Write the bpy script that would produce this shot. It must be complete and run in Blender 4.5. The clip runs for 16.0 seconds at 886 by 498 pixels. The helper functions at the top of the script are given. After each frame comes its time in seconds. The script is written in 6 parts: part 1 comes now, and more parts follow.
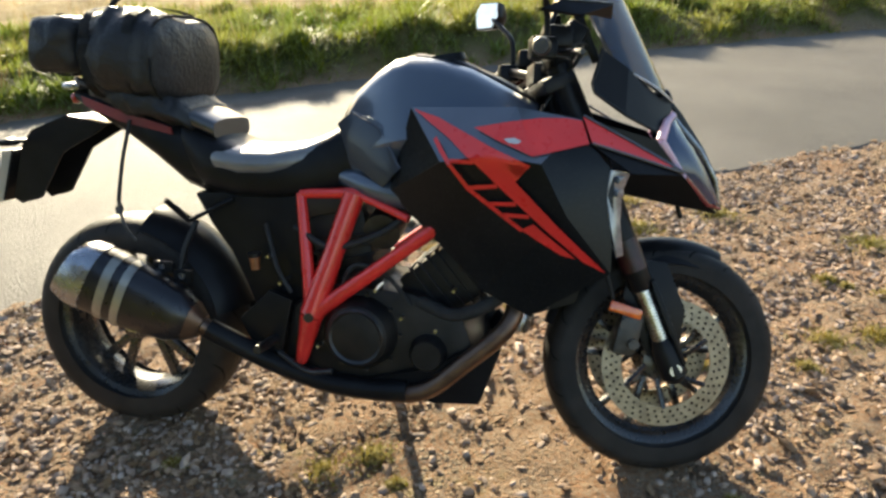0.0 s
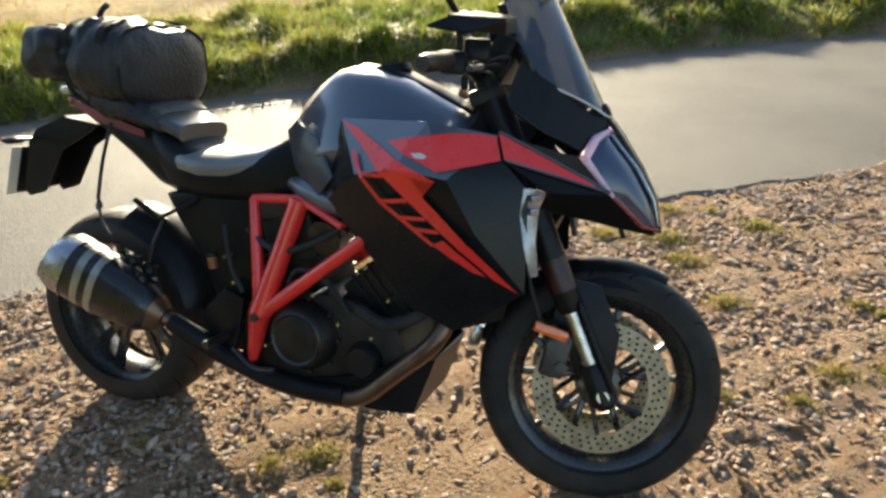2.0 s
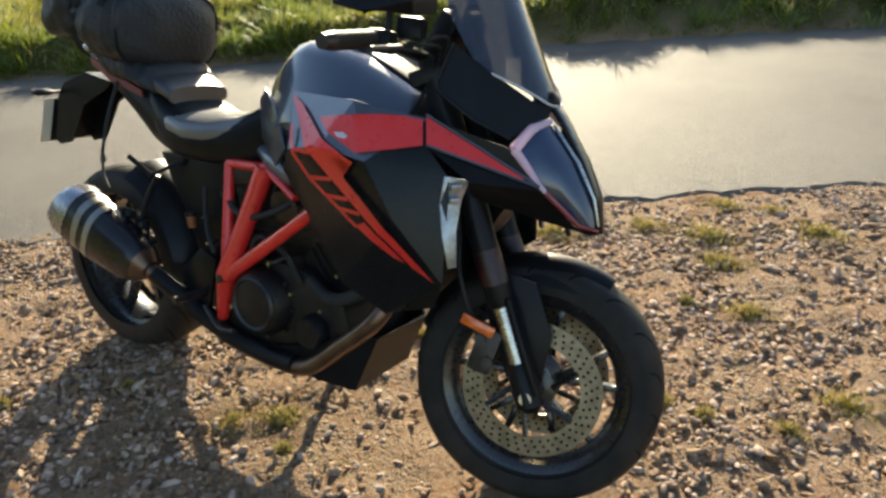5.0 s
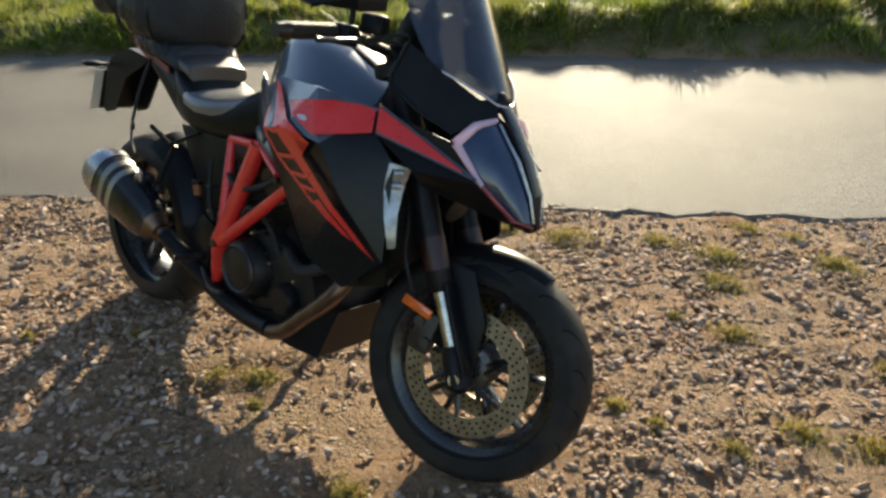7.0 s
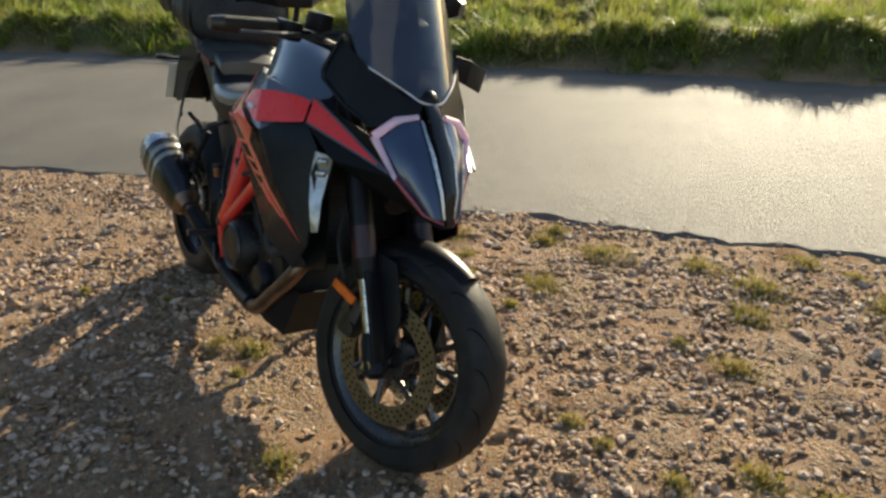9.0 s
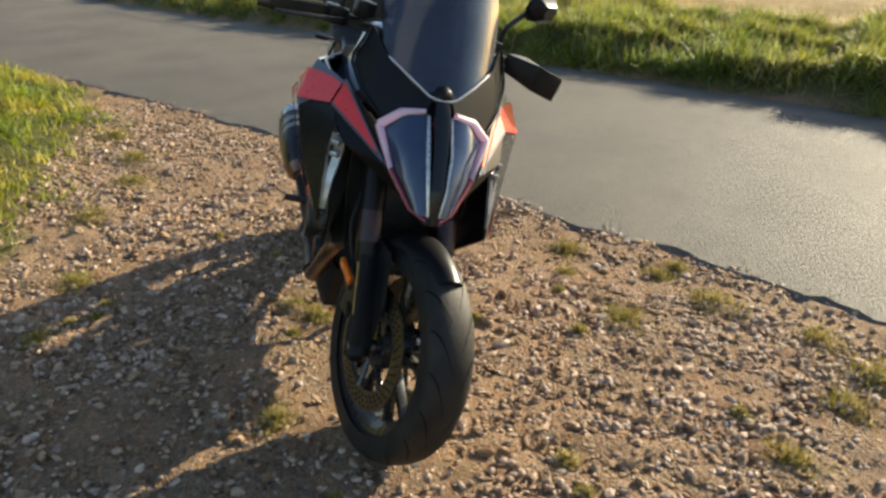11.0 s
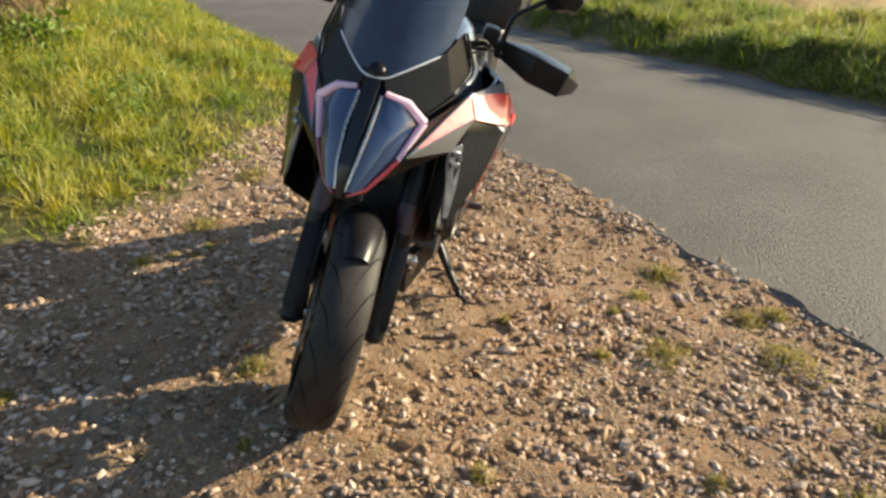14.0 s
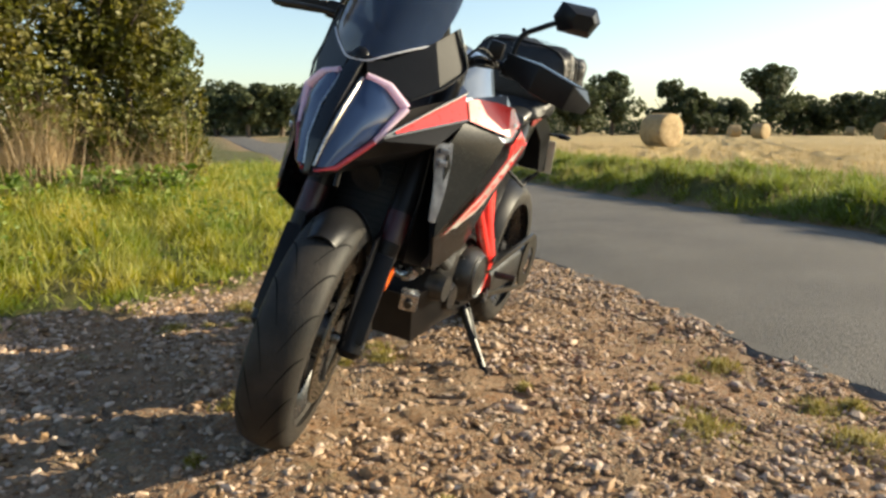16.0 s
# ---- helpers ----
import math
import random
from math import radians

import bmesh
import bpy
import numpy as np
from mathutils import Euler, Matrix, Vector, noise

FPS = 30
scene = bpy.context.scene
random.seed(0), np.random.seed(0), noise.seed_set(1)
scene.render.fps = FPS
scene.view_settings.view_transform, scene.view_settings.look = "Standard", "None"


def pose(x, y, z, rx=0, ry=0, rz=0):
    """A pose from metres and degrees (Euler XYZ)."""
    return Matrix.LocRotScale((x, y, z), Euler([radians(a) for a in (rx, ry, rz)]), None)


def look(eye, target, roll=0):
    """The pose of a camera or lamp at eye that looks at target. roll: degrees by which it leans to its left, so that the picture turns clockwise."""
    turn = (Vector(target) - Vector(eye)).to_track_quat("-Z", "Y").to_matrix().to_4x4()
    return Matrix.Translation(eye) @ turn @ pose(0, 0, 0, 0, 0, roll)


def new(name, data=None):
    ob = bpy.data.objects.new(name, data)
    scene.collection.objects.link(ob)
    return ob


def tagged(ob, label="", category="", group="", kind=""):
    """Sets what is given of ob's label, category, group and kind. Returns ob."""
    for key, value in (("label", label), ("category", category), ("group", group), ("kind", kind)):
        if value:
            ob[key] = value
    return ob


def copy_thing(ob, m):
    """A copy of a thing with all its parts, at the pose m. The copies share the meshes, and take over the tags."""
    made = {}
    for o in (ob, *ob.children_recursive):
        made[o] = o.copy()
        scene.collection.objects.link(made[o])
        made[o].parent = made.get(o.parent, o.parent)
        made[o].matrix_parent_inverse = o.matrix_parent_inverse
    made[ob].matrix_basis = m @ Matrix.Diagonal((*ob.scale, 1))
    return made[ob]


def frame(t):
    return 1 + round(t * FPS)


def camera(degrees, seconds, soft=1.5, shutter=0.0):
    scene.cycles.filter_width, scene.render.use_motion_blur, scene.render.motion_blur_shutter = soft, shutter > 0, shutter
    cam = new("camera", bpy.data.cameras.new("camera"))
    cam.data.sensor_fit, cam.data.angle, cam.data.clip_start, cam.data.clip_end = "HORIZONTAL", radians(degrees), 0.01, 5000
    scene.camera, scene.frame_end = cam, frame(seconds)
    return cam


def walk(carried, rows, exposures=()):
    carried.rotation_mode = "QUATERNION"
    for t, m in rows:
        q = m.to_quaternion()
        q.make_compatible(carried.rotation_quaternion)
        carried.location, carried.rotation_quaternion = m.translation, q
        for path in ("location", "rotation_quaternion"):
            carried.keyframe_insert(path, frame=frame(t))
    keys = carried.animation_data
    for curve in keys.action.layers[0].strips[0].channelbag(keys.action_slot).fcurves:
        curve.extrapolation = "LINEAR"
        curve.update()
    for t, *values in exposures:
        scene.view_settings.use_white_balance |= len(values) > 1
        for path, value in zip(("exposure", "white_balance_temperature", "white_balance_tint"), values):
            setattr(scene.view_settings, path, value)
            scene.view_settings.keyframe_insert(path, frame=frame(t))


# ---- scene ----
cam = camera(60.9, 16.0, soft=2.8)
PATH = [
    (0, (1.145, -1.538, 1.35), (0.837, 0.239, 0.485), -1.0),
    (0.5, (1.231, -1.465, 1.36), (0.882, 0.301, 0.489), -1.3),
    (1, (1.306, -1.428, 1.372), (0.934, 0.313, 0.46), -2.8),
    (1.5, (1.415, -1.414, 1.385), (0.942, 0.307, 0.483), -2.7),
    (2, (1.58, -1.404, 1.381), (0.946, 0.277, 0.502), -3.0),
    (2.5, (1.688, -1.379, 1.375), (0.984, 0.251, 0.456), -3.5),
    (3, (1.732, -1.332, 1.364), (0.977, 0.291, 0.473), -3.3),
    (3.5, (1.794, -1.257, 1.369), (0.975, 0.33, 0.469), -2.8),
    (4, (1.836, -1.207, 1.371), (1.004, 0.363, 0.452), -2.8),
    (4.5, (1.888, -1.184, 1.377), (1.006, 0.348, 0.441), -3.3),
    (7, (2.281, -1.087, 1.382), (1.138, 0.27, 0.459), -0.9),
    (7.5, (2.361, -1.014, 1.385), (1.176, 0.308, 0.463), -2.3),
    (8, (2.496, -0.914, 1.375), (1.153, 0.256, 0.465), -1.7),
    (8.5, (2.64, -0.826, 1.358), (1.21, 0.251, 0.468), -1.4),
    (9, (2.716, -0.721, 1.343), (1.245, 0.315, 0.469), -2.0),
    (9.5, (2.747, -0.595, 1.344), (1.203, 0.324, 0.466), -0.2),
    (12, (3.031, 0.065, 1.288), (1.228, 0.293, 0.454), -1.6),
    (12.5, (3.021, 0.192, 1.318), (1.217, 0.342, 0.467), -2.0),
    (13, (3.024, 0.345, 1.301), (1.213, 0.3, 0.452), -1.6),
    (13.5, (3.024, 0.513, 1.282), (1.225, 0.273, 0.443), -0.6),
    (14, (2.972, 0.644, 1.231), (1.175, 0.325, 0.414), -0.2),
    (14.5, (2.869, 0.753, 1.159), (1.087, 0.263, 0.394), -0.8),
    (15, (2.843, 0.868, 1.035), (1.078, 0.209, 0.365), -1.0),
    (15.5, (2.848, 0.906, 0.865), (1.021, 0.232, 0.409), 0.9),
    (16, (2.879, 0.94, 0.752), (1.016, 0.28, 0.442), 0.1),
]
walk(cam, [(t, look(eye, target, roll)) for t, eye, target, roll in PATH],
     exposures=[(0.0, 1.80), (4.5, 1.70), (7.0, 1.43), (9.5, 1.34), (12.5, 1.54), (14.5, 1.52), (16.0, 1.34)])

# ---- world, sun, exposure ----
world = bpy.data.worlds.new("world")
scene.world = world
world.use_nodes = True
wn = world.node_tree
sky = wn.nodes.new("ShaderNodeTexSky")
sky.sky_type = "NISHITA"
sky.sun_disc = False
SUN_WAY = Vector((-0.47, 0.88, 0.325)).normalized()
sky.sun_elevation = math.asin(SUN_WAY.z)
sky.sun_rotation = math.atan2(SUN_WAY.x, SUN_WAY.y)
sky.air_density, sky.dust_density, sky.ozone_density = 1.0, 0.9, 1.1
wn.links.new(sky.outputs[0], wn.nodes["Background"].inputs[0])
wn.nodes["Background"].inputs[1].default_value = 0.092
sun_data = bpy.data.lights.new("sun", "SUN")
sun_data.energy, sun_data.angle, sun_data.color = 5.0, radians(0.55), (1.0, 0.878, 0.62)
sun = new("sun", sun_data)
sun.matrix_world = look(SUN_WAY * 30, (0, 0, 0))


# ---- materials ----
def material(name, a, b=None, rough=0.5, metal=0.0, scale=8.0, detail=6.0, bump=0.0, bump_scale=60.0, spread=(0.35, 0.65),
             coat=0.0, rough_var=0.1, random_tint=0.0, island_tint=0.0, dirt=None, dirt_amount=0.0, spec=0.5, through_light=0.0):
    """Two colours mixed by noise, roughness that varies, relief, and dust or stains of their own colour."""
    m = bpy.data.materials.new(name)
    m.use_nodes = True
    n, l = m.node_tree.nodes, m.node_tree.links
    s = n["Principled BSDF"]
    b = b or tuple(c * 0.75 for c in a)
    tc = n.new("ShaderNodeTexCoord")
    n1 = n.new("ShaderNodeTexNoise")
    n1.inputs["Scale"].default_value, n1.inputs["Detail"].default_value = scale, detail
    l.new(tc.outputs["Object"], n1.inputs["Vector"])
    r = n.new("ShaderNodeMapRange")
    r.inputs["From Min"].default_value, r.inputs["From Max"].default_value = spread
    l.new(n1.outputs["Fac"], r.inputs["Value"])
    mix = n.new("ShaderNodeMix")
    mix.data_type = "RGBA"
    mix.inputs[6].default_value, mix.inputs[7].default_value = (*a, 1), (*b, 1)
    l.new(r.outputs[0], mix.inputs[0])
    col = mix.outputs[2]
    if dirt:
        n3 = n.new("ShaderNodeTexNoise")
        n3.inputs["Scale"].default_value, n3.inputs["Detail"].default_value = scale * 0.35, 8
        l.new(tc.outputs["Object"], n3.inputs["Vector"])
        r3 = n.new("ShaderNodeMapRange")
        r3.inputs["From Min"].default_value, r3.inputs["From Max"].default_value = 0.45, 0.75
        r3.inputs["To Max"].default_value = dirt_amount
        l.new(n3.outputs["Fac"], r3.inputs["Value"])
        m3 = n.new("ShaderNodeMix")
        m3.data_type = "RGBA"
        l.new(r3.outputs[0], m3.inputs[0])
        l.new(col, m3.inputs[6])
        m3.inputs[7].default_value = (*dirt, 1)
        col = m3.outputs[2]
    tint = random_tint or island_tint
    if tint:
        source = n.new("ShaderNodeObjectInfo").outputs["Random"] if random_tint else n.new("ShaderNodeNewGeometry").outputs["Random Per Island"]
        rr = n.new("ShaderNodeMapRange")
        rr.inputs["To Min"].default_value, rr.inputs["To Max"].default_value = 1 - tint, 1 + tint
        l.new(source, rr.inputs["Value"])
        hs = n.new("ShaderNodeHueSaturation")
        l.new(rr.outputs[0], hs.inputs["Value"])
        sat = n.new("ShaderNodeMapRange")
        sat.inputs["To Min"].default_value, sat.inputs["To Max"].default_value = 1 + tint * 0.7, 1 - tint * 0.7
        l.new(source, sat.inputs["Value"])
        l.new(sat.outputs[0], hs.inputs["Saturation"])
        l.new(col, hs.inputs["Color"])
        col = hs.outputs[0]
    l.new(col, s.inputs["Base Color"])
    s.inputs["Metallic"].default_value = metal
    s.inputs["Coat Weight"].default_value = coat
    s.inputs["Coat Roughness"].default_value = 0.08
    s.inputs["Specular IOR Level"].default_value = spec
    n2 = n.new("ShaderNodeTexNoise")
    n2.inputs["Scale"].default_value, n2.inputs["Detail"].default_value = bump_scale, 4
    l.new(tc.outputs["Object"], n2.inputs["Vector"])
    rv = n.new("ShaderNodeMapRange")
    rv.inputs["To Min"].default_value, rv.inputs["To Max"].default_value = max(0.02, rough - rough_var), min(1, rough + rough_var)
    l.new(n2.outputs["Fac"], rv.inputs["Value"])
    l.new(rv.outputs[0], s.inputs["Roughness"])
    if bump:
        bp = n.new("ShaderNodeBump")
        bp.inputs["Strength"].default_value, bp.inputs["Distance"].default_value = bump, 0.01
        l.new(n2.outputs["Fac"], bp.inputs["Height"])
        l.new(bp.outputs[0], s.inputs["Normal"])
    if through_light:
        tr = n.new("ShaderNodeBsdfTranslucent")
        l.new(col, tr.inputs["Color"])
        ms = n.new("ShaderNodeMixShader")
        ms.inputs[0].default_value = through_light
        l.new(s.outputs[0], ms.inputs[1])
        l.new(tr.outputs[0], ms.inputs[2])
        l.new(ms.outputs[0], n["Material Output"].inputs["Surface"])
    return m


def clear(name, tint, rough=0.03, alpha=0.35):
    """A thin clear or smoked sheet: glass reflections over a see-through tint."""
    m = bpy.data.materials.new(name)
    m.use_nodes = True
    n, l = m.node_tree.nodes, m.node_tree.links
    s = n["Principled BSDF"]
    s.inputs["Base Color"].default_value = (*tint, 1)
    s.inputs["Roughness"].default_value = rough
    s.inputs["Coat Weight"].default_value = 0.5
    tr = n.new("ShaderNodeBsdfTransparent")
    tr.inputs[0].default_value = (*[0.55 + 0.45 * c for c in tint], 1)
    ms = n.new("ShaderNodeMixShader")
    tc, no, rg = n.new("ShaderNodeTexCoord"), n.new("ShaderNodeTexNoise"), n.new("ShaderNodeMapRange")
    no.inputs["Scale"].default_value = 14
    l.new(tc.outputs["Object"], no.inputs["Vector"])
    rg.inputs["To Min"].default_value, rg.inputs["To Max"].default_value = alpha * 0.7, alpha * 1.3
    l.new(no.outputs["Fac"], rg.inputs["Value"])
    l.new(rg.outputs[0], ms.inputs[0])
    l.new(tr.outputs[0], ms.inputs[1])
    l.new(s.outputs[0], ms.inputs[2])
    dust = n.new("ShaderNodeBsdfTranslucent")
    dust.inputs[0].default_value = (0.75, 0.76, 0.78, 1)
    m2 = n.new("ShaderNodeMixShader")
    m2.inputs[0].default_value = 0.035
    l.new(ms.outputs[0], m2.inputs[1])
    l.new(dust.outputs[0], m2.inputs[2])
    l.new(m2.outputs[0], n["Material Output"].inputs["Surface"])
    return m


M_BLACK = material("satin_black_plastic", (0.007, 0.007, 0.008), (0.011, 0.011, 0.012), 0.33, spec=0.16, scale=14, bump=0.012, bump_scale=400, dirt=(0.035, 0.030, 0.024), dirt_amount=0.07)
M_FAIRING = material("semi_gloss_black_fairing", (0.006, 0.007, 0.008), (0.010, 0.011, 0.012), 0.25, spec=0.20, scale=7, bump=0.005, bump_scale=300, dirt=(0.05, 0.04, 0.03), dirt_amount=0.07)
M_KNEE = material("deep_blue_knee_paint", (0.022, 0.028, 0.042), (0.030, 0.038, 0.055), 0.34, metal=0.2, scale=6, coat=0.3)
M_TAILSTRIPE = material("faded_red_tail_paint", (0.20, 0.014, 0.012), (0.13, 0.010, 0.009), 0.45, scale=14, dirt=(0.06, 0.04, 0.03), dirt_amount=0.2)
M_GLARE = material("painted_glare_white", (0.58, 0.54, 0.52), (0.46, 0.43, 0.42), 0.36, scale=8, coat=0.4, metal=0.2)
M_FLUID = material("amber_fluid_pot", (0.26, 0.10, 0.04), (0.18, 0.06, 0.02), 0.35, scale=40)
M_GLOSS = material("gloss_black_paint", (0.005, 0.006, 0.008), (0.008, 0.009, 0.012), 0.3, scale=5, coat=0.25, spec=0.3, bump=0.0, dirt=(0.08, 0.07, 0.055), dirt_amount=0.08)
M_TANK = material("dark_blue_grey_paint", (0.066, 0.086, 0.120), (0.078, 0.099, 0.134), 0.33, metal=0.4, scale=5, coat=0.8, dirt=(0.09, 0.08, 0.065), dirt_amount=0.12)
M_SHOULDER = material("blue_grey_shoulder_paint", (0.085, 0.10, 0.13), (0.11, 0.125, 0.155), 0.40, metal=0.5, scale=5, coat=0.9)
M_RED = material("red_orange_paint", (0.78, 0.032, 0.026), (0.68, 0.024, 0.020), 0.30, scale=9, coat=0.5, dirt=(0.12, 0.08, 0.05), dirt_amount=0.12)
M_DULLRED = material("dull_red_sticker", (0.040, 0.005, 0.008), (0.012, 0.004, 0.005), 0.4, scale=30)
M_WHITE = material("white_decal", (0.62, 0.63, 0.66), (0.5, 0.5, 0.53), 0.35, scale=20, coat=0.4)
M_LED = material("white_light_guide", (0.86, 0.68, 0.80), (0.80, 0.60, 0.74), 0.3, scale=12, coat=0.3, through_light=0.4)
# red reflection along the headlight's lower edge, put in as colour
M_LED_REFLECTION = material("painted_red_reflection", (0.20, 0.018, 0.03), (0.15, 0.014, 0.022), 0.25, scale=12, coat=0.5)
M_LENS = material("dark_blue_lens", (0.012, 0.024, 0.066), (0.018, 0.034, 0.085), 0.14, scale=9, coat=0.7, rough_var=0.04, spec=0.5)
M_RUBBER = material("worn_tyre_rubber", (0.010, 0.0095, 0.009), (0.018, 0.0165, 0.015), 0.6, scale=18, bump=0.2, bump_scale=260, dirt=(0.11, 0.084, 0.06), dirt_amount=0.22, spec=0.25)
# near-black standing in for the shade inside tread grooves and disc holes
M_RECESS_SHADE = material("painted_recess_shade", (0.004, 0.004, 0.004), None, 0.9, spec=0.1)
M_RIM = material("black_wheel_paint", (0.010, 0.010, 0.011), (0.018, 0.018, 0.019), 0.28, scale=20, coat=0.3, dirt=(0.11, 0.09, 0.07), dirt_amount=0.2)
M_STEEL = material("brushed_steel", (0.55, 0.54, 0.52), (0.40, 0.39, 0.37), 0.28, metal=1.0, scale=30, bump=0.05, bump_scale=300)
M_DISC = material("brake_disc_steel", (0.26, 0.225, 0.17), (0.17, 0.145, 0.11), 0.36, metal=1.0, scale=40, bump=0.08, bump_scale=500)
M_ALLOY = material("grey_cast_alloy", (0.07, 0.07, 0.07), (0.04, 0.04, 0.04), 0.38, metal=0.8, scale=25, bump=0.2, bump_scale=220, dirt=(0.08, 0.06, 0.04), dirt_amount=0.3)
M_ENGINE = material("dark_engine_castings", (0.008, 0.008, 0.009), (0.016, 0.015, 0.015), 0.38, spec=0.28, metal=0.2, scale=25, bump=0.2, bump_scale=240, dirt=(0.10, 0.08, 0.06), dirt_amount=0.25)
M_PIPE = material("heat_browned_pipe", (0.20, 0.13, 0.09), (0.10, 0.065, 0.05), 0.36, metal=0.85, scale=12, bump=0.05, bump_scale=200)
M_CAN = material("dark_silencer_sleeve", (0.010, 0.010, 0.013), (0.016, 0.016, 0.02), 0.30, metal=0.3, scale=18, coat=0.2)
M_CAP = material("silver_silencer_cap", (0.42, 0.43, 0.46), (0.3, 0.31, 0.34), 0.26, metal=0.9, scale=14)
M_BAND = material("pale_steel_band", (0.36, 0.35, 0.31), (0.28, 0.27, 0.24), 0.34, metal=0.7, scale=24)
M_SEAT = material("black_vinyl", (0.020, 0.020, 0.021), (0.028, 0.028, 0.029), 0.36, coat=0.35, scale=12, bump=0.006, bump_scale=500, dirt=(0.12, 0.11, 0.09), dirt_amount=0.1, spec=1.0)
# the grey base paints in the bright sky mirrored by the rider seat
M_SEAT_SHEEN = material("vinyl_painted_sky_sheen", (0.15, 0.15, 0.152), (0.11, 0.11, 0.113), 0.34, scale=12, coat=0.6, bump=0.004, bump_scale=400, dirt=(0.16, 0.15, 0.13), dirt_amount=0.15, spec=0.8)
M_FABRIC = material("dark_grey_coated_fabric", (0.009, 0.0092, 0.0105), (0.018, 0.0183, 0.020), 0.45, spec=0.32, scale=10, bump=0.35, bump_scale=90, dirt=(0.1, 0.09, 0.075), dirt_amount=0.15)
M_STRAP = material("black_webbing", (0.010, 0.010, 0.010), (0.02, 0.02, 0.02), 0.75, scale=60, bump=0.3, bump_scale=500)
M_AMBER = material("amber_reflector", (0.75, 0.14, 0.015), (0.6, 0.09, 0.01), 0.18, scale=40, coat=0.8)
M_TAILRED = material("red_tail_lens", (0.30, 0.012, 0.012), (0.2, 0.01, 0.01), 0.12, scale=20, coat=1.0)
M_MIRROR = material("mirror_glass", (0.85, 0.87, 0.9), (0.82, 0.84, 0.88), 0.03, metal=1.0, scale=3, rough_var=0.01)
M_PLATE = material("pale_plate", (0.62, 0.60, 0.50), (0.55, 0.53, 0.45), 0.4, scale=9)
M_SCREEN = clear("smoked_screen", (0.028, 0.042, 0.075), 0.06, 0.62)
M_LENSCLEAR = material("pale_lamp_lens", (0.24, 0.26, 0.30), (0.12, 0.13, 0.16), 0.18, metal=0.5, scale=40, coat=0.9)
M_WARM = material("dull_orange_spring", (0.16, 0.035, 0.012), None, 0.5)
M_CHAIN = material("oily_chain", (0.10, 0.09, 0.07), (0.04, 0.035, 0.03), 0.4, metal=0.9, scale=120)
M_STONE = material("gravel_stone", (0.40, 0.278, 0.180), (0.215, 0.132, 0.080), 0.85, scale=30, bump=0.3, bump_scale=120, island_tint=0.45)
M_STONE_P = material("pale_gravel_stone", (0.40, 0.285, 0.19), (0.20, 0.125, 0.08), 0.82, scale=25, bump=0.3, bump_scale=100, random_tint=0.4)
M_GRASS = material("verge_grass", (0.18, 0.235, 0.027), (0.41, 0.35, 0.05), 0.55, scale=2.2, island_tint=0.35, through_light=0.55, spec=0.3)
M_GRASS_FAR = material("far_verge_grass", (0.14, 0.195, 0.03), (0.29, 0.28, 0.06), 0.55, scale=0.9, island_tint=0.35, through_light=0.5, spec=0.3)
M_DRY = material("dry_straw_grass", (0.36, 0.26, 0.14), (0.22, 0.155, 0.085), 0.7, scale=3, island_tint=0.3, through_light=0.3, spec=0.2)
M_STUBBLE = material("stubble_straw", (0.46, 0.33, 0.15), (0.36, 0.25, 0.11), 0.7, scale=1.0, island_tint=0.25, through_light=0.3, spec=0.2)
M_WEED = material("weed_leaves", (0.24, 0.21, 0.05), (0.34, 0.265, 0.085), 0.6, scale=9, island_tint=0.35, through_light=0.35, spec=0.3)
M_LEAF = material("hedge_leaves", (0.085, 0.10, 0.016), (0.18, 0.155, 0.03), 0.5, scale=1.6, island_tint=0.45, through_light=0.4, spec=0.35)
M_LEAF_FAR = material("far_tree_leaves", (0.055, 0.07, 0.032), (0.085, 0.095, 0.04), 0.6, scale=0.3, island_tint=0.35, through_light=0.25, spec=0.2)
M_HERB = material("herb_leaves", (0.10, 0.17, 0.02), (0.20, 0.25, 0.04), 0.5, scale=3, island_tint=0.4, through_light=0.45, spec=0.35)
M_BARK = material("bark", (0.11, 0.085, 0.06), (0.06, 0.045, 0.035), 0.9, scale=12, bump=0.6, bump_scale=40)
M_BALE = material("baled_straw", (0.42, 0.30, 0.15), (0.30, 0.20, 0.095), 0.85, scale=6, bump=0.9, bump_scale=30)


